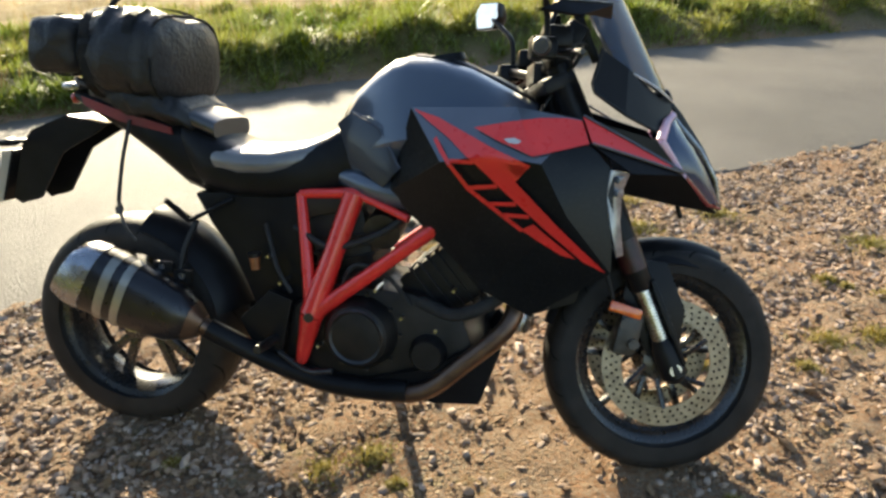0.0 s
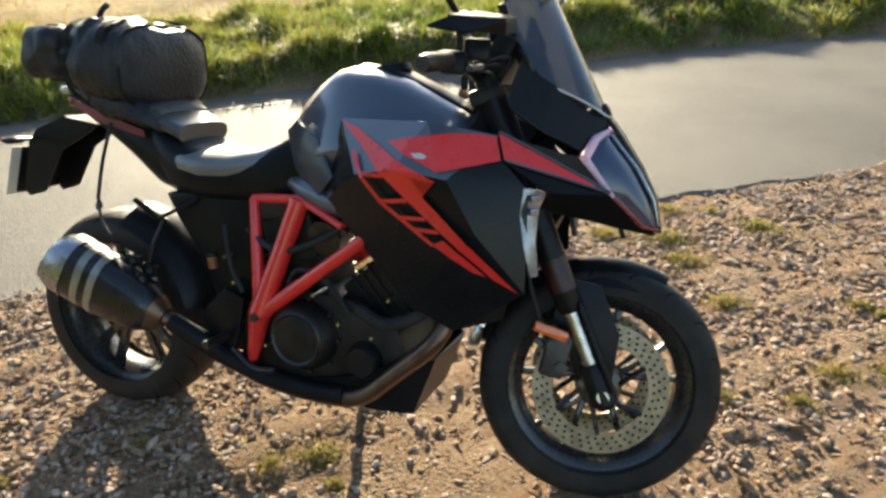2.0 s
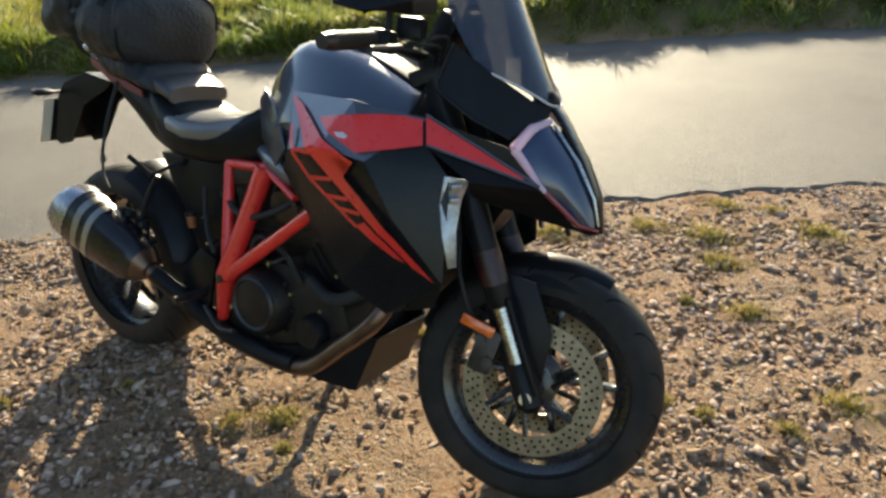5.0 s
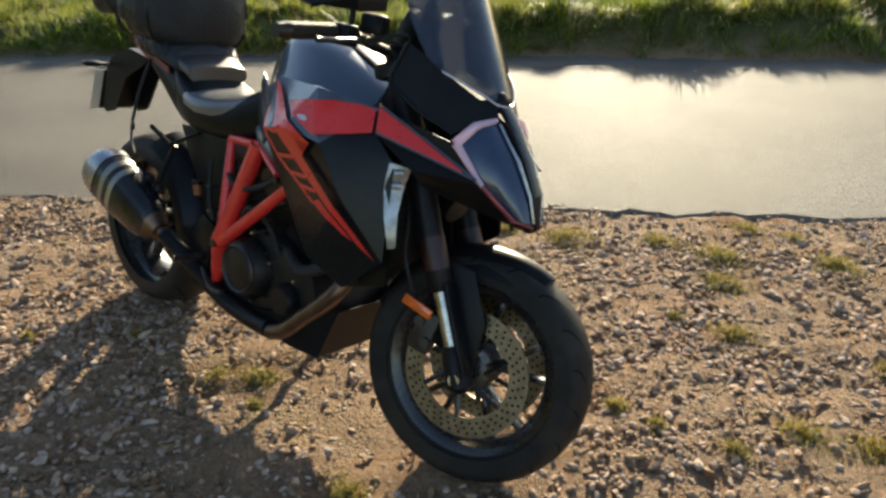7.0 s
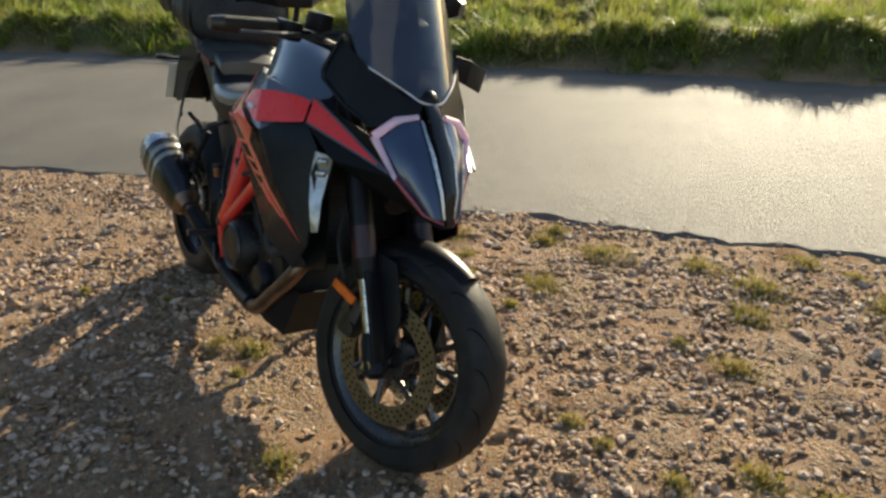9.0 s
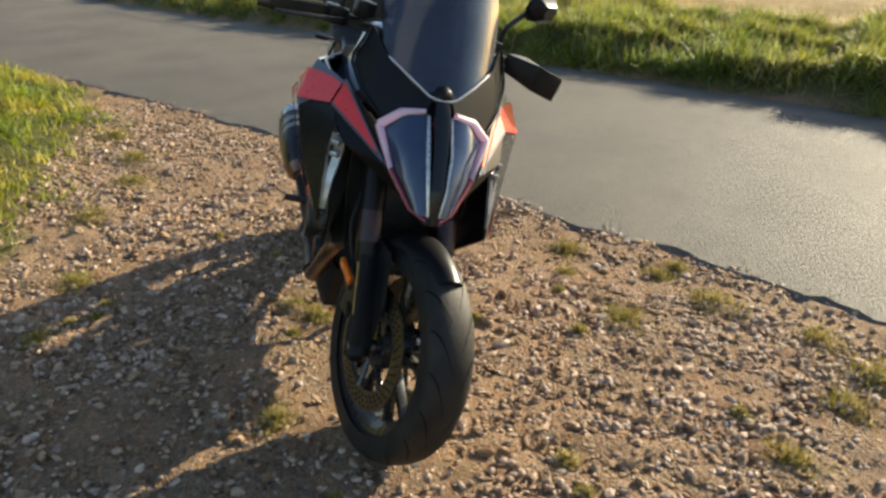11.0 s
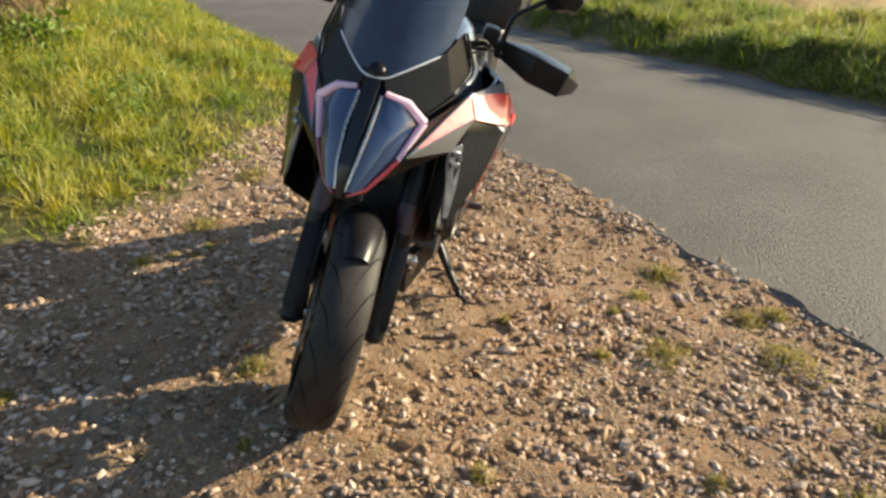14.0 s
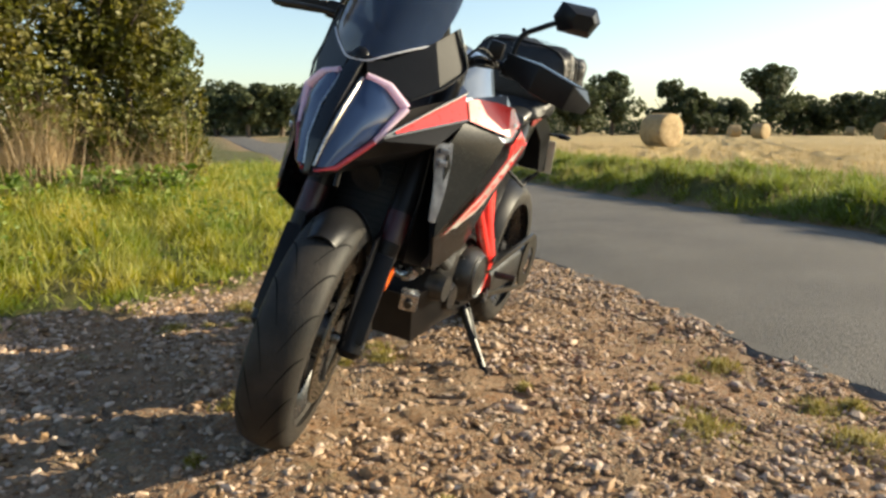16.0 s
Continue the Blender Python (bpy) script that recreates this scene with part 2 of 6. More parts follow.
def ground_material():
    m = bpy.data.materials.new("ground_surfaces")
    m.use_nodes = True
    n, l = m.node_tree.nodes, m.node_tree.links
    s = n["Principled BSDF"]
    tc = n.new("ShaderNodeTexCoord")

    def tex(scale, detail=6.0, rough=0.6):
        t = n.new("ShaderNodeTexNoise")
        t.inputs["Scale"].default_value, t.inputs["Detail"].default_value, t.inputs["Roughness"].default_value = scale, detail, rough
        l.new(tc.outputs["Object"], t.inputs["Vector"])
        return t.outputs["Fac"]

    def ramp(v, lo, hi):
        r = n.new("ShaderNodeMapRange")
        r.inputs["From Min"].default_value, r.inputs["From Max"].default_value = lo, hi
        l.new(v, r.inputs["Value"])
        return r.outputs[0]

    def mixc(f, a, b):
        x = n.new("ShaderNodeMix")
        x.data_type = "RGBA"
        l.new(f, x.inputs[0])
        for k, c in ((6, a), (7, b)):
            if isinstance(c, tuple):
                x.inputs[k].default_value = (*c, 1)
            else:
                l.new(c, x.inputs[k])
        return x.outputs[2]

    soil = mixc(ramp(tex(2.2), 0.38, 0.62), (0.34, 0.205, 0.112), (0.30, 0.145, 0.064))
    grit = mixc(ramp(tex(70, 8, 0.7), 0.42, 0.62), soil, (0.38, 0.28, 0.185))
    grit = mixc(ramp(tex(140, 4, 0.7), 0.5, 0.72), grit, (0.085, 0.058, 0.038))

    def pebbles(scale):
        t = n.new("ShaderNodeTexVoronoi")
        t.inputs["Scale"].default_value = scale
        l.new(tc.outputs["Object"], t.inputs["Vector"])
        g = n.new("ShaderNodeSeparateColor")
        l.new(t.outputs["Color"], g.inputs[0])
        return t.outputs["Distance"], g.outputs[0], g.outputs[1]

    d1, r1, q1 = pebbles(62)
    d2, r2, q2 = pebbles(130)
    stone1 = mixc(q1, (0.42, 0.33, 0.225), (0.15, 0.10, 0.065))
    stone2 = mixc(q2, (0.40, 0.31, 0.21), (0.17, 0.115, 0.075))

    def both(a, b):
        x = n.new("ShaderNodeMath")
        x.operation = "MULTIPLY"
        l.new(a, x.inputs[0])
        l.new(b, x.inputs[1])
        return x.outputs[0]

    bare = ramp(tex(1.9), 0.42, 0.58)
    k2 = both(both(ramp(r2, 0.45, 0.5), ramp(d2, 0.55, 0.45)), bare)
    k1 = both(both(ramp(r1, 0.50, 0.55), ramp(d1, 0.55, 0.45)), bare)
    grit = mixc(k2, grit, stone2)
    grit = mixc(k1, grit, stone1)
    moss = both(ramp(tex(3.4, 5, 0.65), 0.56, 0.68), ramp(tex(24, 6, 0.7), 0.42, 0.6))
    fade = n.new("ShaderNodeMath")
    fade.operation = "MULTIPLY"
    fade.inputs[1].default_value = 0.7
    l.new(moss, fade.inputs[0])
    grit = mixc(fade.outputs[0], grit, (0.21, 0.175, 0.055))
    turf = mixc(ramp(tex(1.1), 0.35, 0.65), (0.075, 0.085, 0.022), (0.13, 0.11, 0.04))
    straw = mixc(ramp(tex(0.35), 0.35, 0.65), (0.46, 0.335, 0.155), (0.38, 0.28, 0.12))
    straw = mixc(ramp(tex(6, 8, 0.7), 0.45, 0.7), straw, (0.30, 0.20, 0.085))
    at = n.new("ShaderNodeAttribute")
    at.attribute_name = "surface"
    sp = n.new("ShaderNodeSeparateColor")
    l.new(at.outputs["Color"], sp.inputs[0])
    c = mixc(sp.outputs[0], grit, turf)
    c = mixc(sp.outputs[1], c, straw)
    l.new(c, s.inputs["Base Color"])
    s.inputs["Roughness"].default_value = 0.95
    s.inputs["Specular IOR Level"].default_value = 0.25
    bp = n.new("ShaderNodeBump")
    bp.inputs["Strength"].default_value, bp.inputs["Distance"].default_value = 1.0, 0.018
    hs = n.new("ShaderNodeMath")
    hs.operation = "ADD"
    l.new(tex(90, 8, 0.7), hs.inputs[0])
    hk = n.new("ShaderNodeMath")
    hk.operation = "ADD"
    l.new(both(k1, ramp(d1, 0.6, 0.1)), hk.inputs[0])
    l.new(both(k2, ramp(d2, 0.6, 0.1)), hk.inputs[1])
    l.new(hk.outputs[0], hs.inputs[1])
    l.new(hs.outputs[0], bp.inputs["Height"])
    l.new(bp.outputs[0], s.inputs["Normal"])
    return m


def asphalt_material():
    m = material("worn_asphalt", (0.128, 0.112, 0.092), (0.094, 0.082, 0.067), 0.72, spec=0.32, scale=1.4, bump=0.9, bump_scale=120, rough_var=0.12, dirt=(0.15, 0.128, 0.098), dirt_amount=0.4)
    return m


M_GROUND, M_ASPHALT = ground_material(), asphalt_material()
M_SEAM = material("tar_seam", (0.035, 0.033, 0.03), None, 0.6, scale=20)


# ---- helpers for meshes ----
def finish(name, bm, mat, smooth=35, recalc=True):
    if recalc:
        bmesh.ops.recalc_face_normals(bm, faces=bm.faces)
    me = bpy.data.meshes.new(name)
    bm.to_mesh(me)
    bm.free()
    me.materials.append(mat)
    if smooth:
        me.shade_smooth()
        me.set_sharp_from_angle(angle=radians(smooth))
    return me


def part(name, bm, mat, parent, label="", smooth=35, xf=None):
    if xf is not None:
        bm.transform(xf)
    ob = new(name, finish(name, bm, mat, smooth))
    ob.parent = parent
    if label:
        ob["label"] = label
    return ob


def thing(name, label, category, m=Matrix(), group="", kind=""):
    ob = new(name)
    ob.matrix_world = m
    return tagged(ob, label, category, group, kind)


def tube(points, r, seg=10, bm=None, closed=False):
    """A round tube through the points; r is one radius or one for each point."""
    bm = bm or bmesh.new()
    pts = [Vector(p) for p in points]
    rs = r if isinstance(r, (list, tuple)) else [r] * len(pts)
    rings, up = [], None
    for i, p in enumerate(pts):
        d = (pts[min(i + 1, len(pts) - 1)] - pts[max(i - 1, 0)]).normalized()
        a = d.orthogonal().normalized() if up is None else (up - d * up.dot(d)).normalized()
        up = a
        b = d.cross(a)
        rings.append([bm.verts.new(p + (a * math.cos(k * math.tau / seg) + b * math.sin(k * math.tau / seg)) * rs[i]) for k in range(seg)])
    for i in range(len(rings) - 1):
        for k in range(seg):
            bm.faces.new((rings[i][k], rings[i][(k + 1) % seg], rings[i + 1][(k + 1) % seg], rings[i + 1][k]))
    bm.faces.new(rings[0][::-1])
    bm.faces.new(rings[-1])
    return bm


def curve(points, n=6):
    """A smooth line through the points."""
    p = [Vector(q) for q in points]
    p = [2 * p[0] - p[1]] + p + [2 * p[-1] - p[-2]]
    out = []
    for i in range(1, len(p) - 2):
        for k in range(n):
            t = k / n
            out.append(0.5 * (2 * p[i] + (p[i + 1] - p[i - 1]) * t + (2 * p[i - 1] - 5 * p[i] + 4 * p[i + 1] - p[i + 2]) * t * t + (3 * p[i] - p[i - 1] - 3 * p[i + 1] + p[i + 2]) * t ** 3))
    return out + [p[-2]]


def lathe(profile, seg=48, bm=None, closed=True):
    """Spins (radius, y) points about the y axis."""
    bm = bm or bmesh.new()
    rings = [[bm.verts.new((r * math.cos(k * math.tau / seg), y, r * math.sin(k * math.tau / seg))) for r, y in profile] for k in range(seg)]
    m = len(profile)
    for k in range(seg):
        a, b = rings[k], rings[(k + 1) % seg]
        for i in range(m if closed else m - 1):
            bm.faces.new((a[i], a[(i + 1) % m], b[(i + 1) % m], b[i]))
    return bm


def bevel(bm, width, seg=2, angle=25):
    edges = [e for e in bm.edges if len(e.link_faces) == 2 and e.calc_face_angle(0) > radians(angle)]
    bmesh.ops.bevel(bm, geom=edges, offset=width, segments=seg, affect="EDGES", profile=0.6, clamp_overlap=True)
    return bm


def box(size, m=Matrix(), width=0.005, bm=None):
    b = bmesh.new()
    bmesh.ops.create_cube(b, size=1, matrix=Matrix.Diagonal((*size, 1)))
    if width:
        bevel(b, width)
    b.transform(m)
    return b


def prism(poly, y0, y1, width=0.006, taper=0.0):
    """A plate cut to a side outline of (x, z) points, from y0 to y1."""
    bm = bmesh.new()
    cx, cz = sum(p[0] for p in poly) / len(poly), sum(p[1] for p in poly) / len(poly)
    a = [bm.verts.new((x, y0, z)) for x, z in poly]
    b = [bm.verts.new((cx + (x - cx) * (1 - taper), y1, cz + (z - cz) * (1 - taper))) for x, z in poly]
    bm.faces.new(a)
    bm.faces.new(b[::-1])
    n = len(poly)
    for i in range(n):
        bm.faces.new((a[i], b[i], b[(i + 1) % n], a[(i + 1) % n]))
    bmesh.ops.recalc_face_normals(bm, faces=bm.faces)
    if width:
        bevel(bm, width)
    return bm


def shell(verts, faces, thick=0.004, width=0.0, side=1):
    """A folded panel from its corners and facets, thickened inwards; side -1 mirrors it to the other side of the machine."""
    bm = bmesh.new()
    used = sorted({i for f in faces for i in f})
    v = {i: bm.verts.new((verts[i][0], verts[i][1] * side, verts[i][2])) for i in used}
    for f in faces:
        bm.faces.new([v[i] for i in f])
    bmesh.ops.recalc_face_normals(bm, faces=bm.faces)
    bm.normal_update()
    front, rim = list(bm.faces), [e for e in bm.edges if e.is_boundary]
    back = {q: bm.verts.new(q.co - q.normal * thick) for q in list(bm.verts)}
    for f in front:
        bm.faces.new([back[q] for q in reversed(f.verts)])
    for e in rim:
        a, b = e.verts
        bm.faces.new((a, b, back[b], back[a]))
    bmesh.ops.recalc_face_normals(bm, faces=bm.faces)
    if width:
        bevel(bm, width, 2, 12)
    return bm


def loft(sections, seg=20, cap=True):
    """Skins a row of closed sections, each a list of points."""
    bm = bmesh.new()
    rings = [[bm.verts.new(p) for p in s] for s in sections]
    m = len(rings[0])
    for i in range(len(rings) - 1):
        for k in range(m):
            bm.faces.new((rings[i][k], rings[i][(k + 1) % m], rings[i + 1][(k + 1) % m], rings[i + 1][k]))
    if cap:
        bm.faces.new(rings[0][::-1])
        bm.faces.new(rings[-1])
    return bm


def oval(x, zc, hy, hz, power=2.6, seg=24, yc=0.0, flat=None):
    """A rounded section across the machine at x."""
    out = []
    for k in range(seg):
        a = k * math.tau / seg
        c, s = math.cos(a), math.sin(a)
        y = math.copysign(abs(c) ** (2 / power), c) * hy
        z = math.copysign(abs(s) ** (2 / power), s) * hz
        if flat is not None and z < 0:
            z *= flat
        out.append((x, yc + y, zc + z))
    return out


def arrays_mesh(name, verts, faces, mat, smooth=False):
    me = bpy.data.meshes.new(name)
    me.from_pydata(verts.tolist(), [], faces.tolist())
    me.materials.append(mat)
    if smooth:
        me.shade_smooth()
    return me


def scatter(base_v, base_f, place, turn, scale):
    """Joins turned and scaled copies of a small mesh: (n,3), (n,3,3), (n,3)."""
    v = np.einsum("nij,nkj->nki", turn, base_v[None] * scale[:, None, :]) + place[:, None, :]
    f = base_f[None] + (np.arange(len(place)) * len(base_v))[:, None, None]
    return v.reshape(-1, 3), f.reshape(-1, base_f.shape[1])


def turns(rng, n, tilt=0.3):
    """Random turns about the upright, leaning by up to about tilt radians."""
    a, b, c = rng.uniform(0, math.tau, n), rng.normal(0, tilt, n), rng.normal(0, tilt, n)
    ca, sa, cb, sb, cc, sc = np.cos(a), np.sin(a), np.cos(b), np.sin(b), np.cos(c), np.sin(c)
    z, o = np.zeros(n), np.ones(n)
    rz = np.stack([np.stack([ca, -sa, z], 1), np.stack([sa, ca, z], 1), np.stack([z, z, o], 1)], 1)
    rx = np.stack([np.stack([o, z, z], 1), np.stack([z, cb, -sb], 1), np.stack([z, sb, cb], 1)], 1)
    ry = np.stack([np.stack([cc, z, sc], 1), np.stack([z, o, z], 1), np.stack([-sc, z, cc], 1)], 1)
    return rz @ rx @ ry


# ---- the ground and the lane ----
def along(x, y):
    return 0.829 * x + 0.559 * y, -0.559 * x + 0.829 * y


def plan(u, v):
    return 0.829 * u - 0.559 * v, 0.559 * u + 0.829 * v


def bend(u):
    """How far the lane swings sideways at u along it."""
    d = np.clip(u - 1.2, -7, 7)
    return -0.010 * d * d - 0.14 * (np.abs(u - 1.2) - np.abs(d)) * np.where(u > 1.2, 1, 0.35)


NEAR, FAR, FIELD = 0.88, 3.72, 6.6


def wob(x, y, s, seed=0.0):
    """Smooth uneven waves for edges and swells."""
    return (np.sin(x * s + 1.3 + seed) * np.cos(y * s * 1.13 + 0.7 - seed) + 0.6 * np.sin(x * s * 2.3 - y * s * 1.9 + 2 * seed + 0.4) + 0.4 * np.cos(x * s * 4.1 + y * s * 3.7 + seed)) / 2


def grass_line(x):
    """The y below which the near verge is grassed."""
    return np.interp(x, [-30, -6, -4.2, -3.2, -2.1, -0.9, 0.0, 0.45, 0.9, 2.0, 4.0, 30], [-12, -2.9, -1.75, -1.35, -1.0, -1.03, -1.13, -1.24, -1.58, -2.3, -3.0, -3.6])


def ground_height(x, y):
    u, v = along(x, y)
    w = v - bend(u)
    h = 0.010 * wob(x, y, 2.1) + 0.006 * wob(x, y, 7.0, 2.0) + 0.006 * wob(x, y, 23.0, 4.0) * np.clip(4.0 - np.abs(x - 0.2) - 0.2, 0, 1) * np.clip(3.6 - np.abs(y), 0, 1) + 0.032 * np.exp(-((x - 1.4) ** 2 + (y - 0.05) ** 2) / 0.5)
    lane = np.clip(np.minimum(w - NEAR - 0.07, FAR - 0.07 - w) / 0.05, 0, 1)
    h = h * (1 - lane) - 0.035 * lane
    berm = np.clip((w - FAR - 0.03) / 0.36, 0, 1)
    drop = np.clip((w - 5.2) / 1.4, 0, 1)
    h = h + berm * (0.21 + 0.12 * wob(x, y, 1.4, 1.0) + 0.07 * wob(x, y, 3.6, 2.0) + 0.045 * wob(x, y, 8.0, 5.0)) - drop * 0.16
    verge = np.clip((grass_line(x) - y) / 0.8, 0, 1) * np.clip((NEAR - w) / 0.3, 0, 1)
    return h + verge * (0.05 + 0.03 * wob(x, y, 1.7, 4.0))


def build_ground():
    def axis(lo, hi, step):
        core = np.arange(lo, hi, step)
        out, s = [], step
        d = 0
        while d < 1500:
            s *= 1.13
            d += s
            out.append(d)
        out = np.array(out)
        return np.concatenate([lo - out[::-1], core, core[-1] + out])

    xs, ys = axis(-3.2, 3.6, 0.04), axis(-2.6, 3.0, 0.04)
    gx, gy = np.meshgrid(xs, ys, indexing="ij")
    rng = np.random.default_rng(5)
    near = (np.abs(gx) < 4) & (np.abs(gy) < 4)
    gz = ground_height(gx, gy) + near * rng.normal(0, 0.0055, gx.shape)
    nx, ny = gx.shape
    verts = np.stack([gx, gy, gz], -1).reshape(-1, 3)
    i = np.arange(nx * ny).reshape(nx, ny)
    faces = np.stack([i[:-1, :-1], i[1:, :-1], i[1:, 1:], i[:-1, 1:]], -1).reshape(-1, 4)
    me = arrays_mesh("ground", verts, faces, M_GROUND, True)
    u, v = along(gx, gy)
    w = v - bend(u)
    edge = 0.18 * wob(gx, gy, 4.0, 3.0) + 0.08 * wob(gx, gy, 13.0)
    left = np.clip((grass_line(gx) - gy + edge) / 0.25, 0, 1) * (w < NEAR + 0.02)
    right = np.clip((w - FAR - 0.02 + 0.3 * edge) / 0.15, 0, 1)
    turf = np.maximum(left, right)
    straw = np.clip((w - FIELD + 1.2 * edge) / 0.5, 0, 1)
    col = np.stack([turf, straw, np.zeros_like(turf), np.ones_like(turf)], -1).reshape(-1, 4)
    at = me.attributes.new("surface", "FLOAT_COLOR", "POINT")
    at.data.foreach_set("color", col.astype(np.float32).ravel())
    ob = new("ground", me)
    return tagged(ob, "stony brown gravel and soil with grassed verges and stubble beyond", "ground", kind="structure")


ground = build_ground()


def build_lane():
    rng = np.random.default_rng(9)
    us = np.concatenate([-np.geomspace(9, 260, 60)[::-1], np.arange(-8.9, 9, 0.06), np.geomspace(9.1, 120, 40)])
    k = 26
    rows_v = []
    for u in us:
        b = float(bend(np.array(u)))
        n0 = NEAR + b + 0.035 * float(wob(np.array(u), np.array(0.0), 5.0)) + 0.012 * rng.normal()
        n1 = FAR + b + 0.05 * float(wob(np.array(u), np.array(4.0), 3.0)) + 0.012 * rng.normal()
        row = []
        for j in range(k + 1):
            v = n0 + (n1 - n0) * j / k
            camber = 0.030 * (1 - (2 * j / k - 1) ** 2)
            row.append((*plan(u, v), 0.006 + camber + 0.003 * float(wob(np.array(u), np.array(v), 2.0))))
        x, y = plan(u, n0 - 0.055)
        x2, y2 = plan(u, n1 + 0.012)
        rows_v.append([(x, y, -0.022)] + row + [(x2, y2, -0.05)])
    verts = np.array(rows_v)
    m = verts.shape[1]
    i = np.arange(len(us) * m).reshape(len(us), m)
    faces = np.stack([i[:-1, :-1], i[1:, :-1], i[1:, 1:], i[:-1, 1:]], -1).reshape(-1, 4)
    ob = new("road", arrays_mesh("road", verts.reshape(-1, 3), faces, M_ASPHALT, False))
    return tagged(ob, "narrow worn grey asphalt lane with ragged crumbling edges", "road", kind="structure")


road = build_lane()


def lane_strip(name, u0, u1, v0, width, mat, lift, label, drift=0.0, parent=None):
    bm = bmesh.new()
    n = int((u1 - u0) / 0.08)
    prev = None
    for i in range(n + 1):
        u = u0 + (u1 - u0) * i / n
        b = float(bend(np.array(u)))
        vc = v0 + b + drift * (u - u0) + 0.03 * float(wob(np.array(u), np.array(2.0), 2.6))
        wd = width * (0.6 + 0.4 * abs(float(wob(np.array(u), np.array(7.0), 9.0)))) * min(1, 6 * i / n + 0.05, 6 * (n - i) / n + 0.05)
        z = []
        for v in (vc - wd / 2, vc + wd / 2):
            j = min(max((v - b - NEAR) / (FAR - NEAR), 0), 1)
            z.append(0.006 + 0.030 * (1 - (2 * j - 1) ** 2) + 0.006)
        a = bm.verts.new((*plan(u, vc - wd / 2), z[0]))
        c = bm.verts.new((*plan(u, vc + wd / 2), z[1]))
        if prev:
            bm.faces.new((prev[0], a, c, prev[1]))
        prev = (a, c)
    ob = part(name, bm, mat, road, label)
    return ob


lane_strip("tar_seam", -7, 4, 3.32, 0.03, M_SEAM, 0.005, "dark cracked tar seam")
lane_strip("tar_seam", -12, -1.5, 2.95, 0.02, M_SEAM, 0.005, "dark cracked tar seam", 0.02)

# ---- the motorcycle: x forward, y to its left, z up, leant onto its side stand ----
LEANT = pose(0.001, 0.057, 0, -12.5, 0, -2)
bike = thing("motorcycle", "black and red touring motorcycle leaning on its side stand on gravel", "motorcycle", LEANT)

RAKE = Vector((-0.41, 0, 0.912)).normalized()
HEAD = Vector((1.155, 0, 0.75))
STEER = Matrix.Translation(HEAD) @ Matrix.Rotation(radians(16), 4, RAKE) @ Matrix.Translation(-HEAD)
REAR_AXLE, FRONT_AXLE = Vector((0.012, 0, 0.292)), Vector((1.390, 0, 0.312))


def tyre_profile(r, half, rim, crown):
    pts = []
    for k in range(-8, 9):
        a = k / 8
        pts.append((r - crown * abs(a) ** 2.2, half * math.sin(a * math.pi / 2 * 0.98)))
    return pts + [(r - crown - 0.03, half * 0.97), (rim + 0.012, half * 0.78), (rim, half * 0.66), (rim, -half * 0.66), (rim + 0.012, -half * 0.78), (r - crown - 0.03, -half * 0.97)]


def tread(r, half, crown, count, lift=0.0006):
    """Curved near-black strips that paint the shade of rain grooves, in pairs round the tyre."""
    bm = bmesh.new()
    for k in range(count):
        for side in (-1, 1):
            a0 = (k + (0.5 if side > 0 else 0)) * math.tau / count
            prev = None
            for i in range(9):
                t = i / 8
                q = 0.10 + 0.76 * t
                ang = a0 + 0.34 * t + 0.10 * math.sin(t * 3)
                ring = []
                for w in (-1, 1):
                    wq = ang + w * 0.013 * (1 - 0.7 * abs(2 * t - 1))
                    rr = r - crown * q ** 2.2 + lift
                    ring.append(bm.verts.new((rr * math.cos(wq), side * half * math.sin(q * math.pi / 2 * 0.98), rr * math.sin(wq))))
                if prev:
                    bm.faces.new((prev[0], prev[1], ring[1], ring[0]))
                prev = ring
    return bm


def spoke_pair(a, r0, r1, w, y, spread):
    bm = bmesh.new()
    for s in (-1, 1):
        p0 = (r0 * math.cos(a), 0, r0 * math.sin(a))
        b = a + s * spread
        p1 = (r1 * math.cos(b), 0, r1 * math.sin(b))
        d = Vector(p1) - Vector(p0)
        m = Matrix.Translation((Vector(p0) + Vector(p1)) / 2) @ Matrix.Rotation(-math.atan2(d.z, d.x), 4, "Y")
        bb = box((d.length, y, w), m, 0.004)
        tmp = bpy.data.meshes.new("t")
        bb.to_mesh(tmp)
        bb.free()
        bm.from_mesh(tmp)
        bpy.data.meshes.remove(tmp)
    return bm


def disc_mesh(r0, r1, y, t=0.005):
    return lathe([(r0, y - t / 2), (r1, y - t / 2), (r1, y + t / 2), (r0, y + t / 2)], 56)


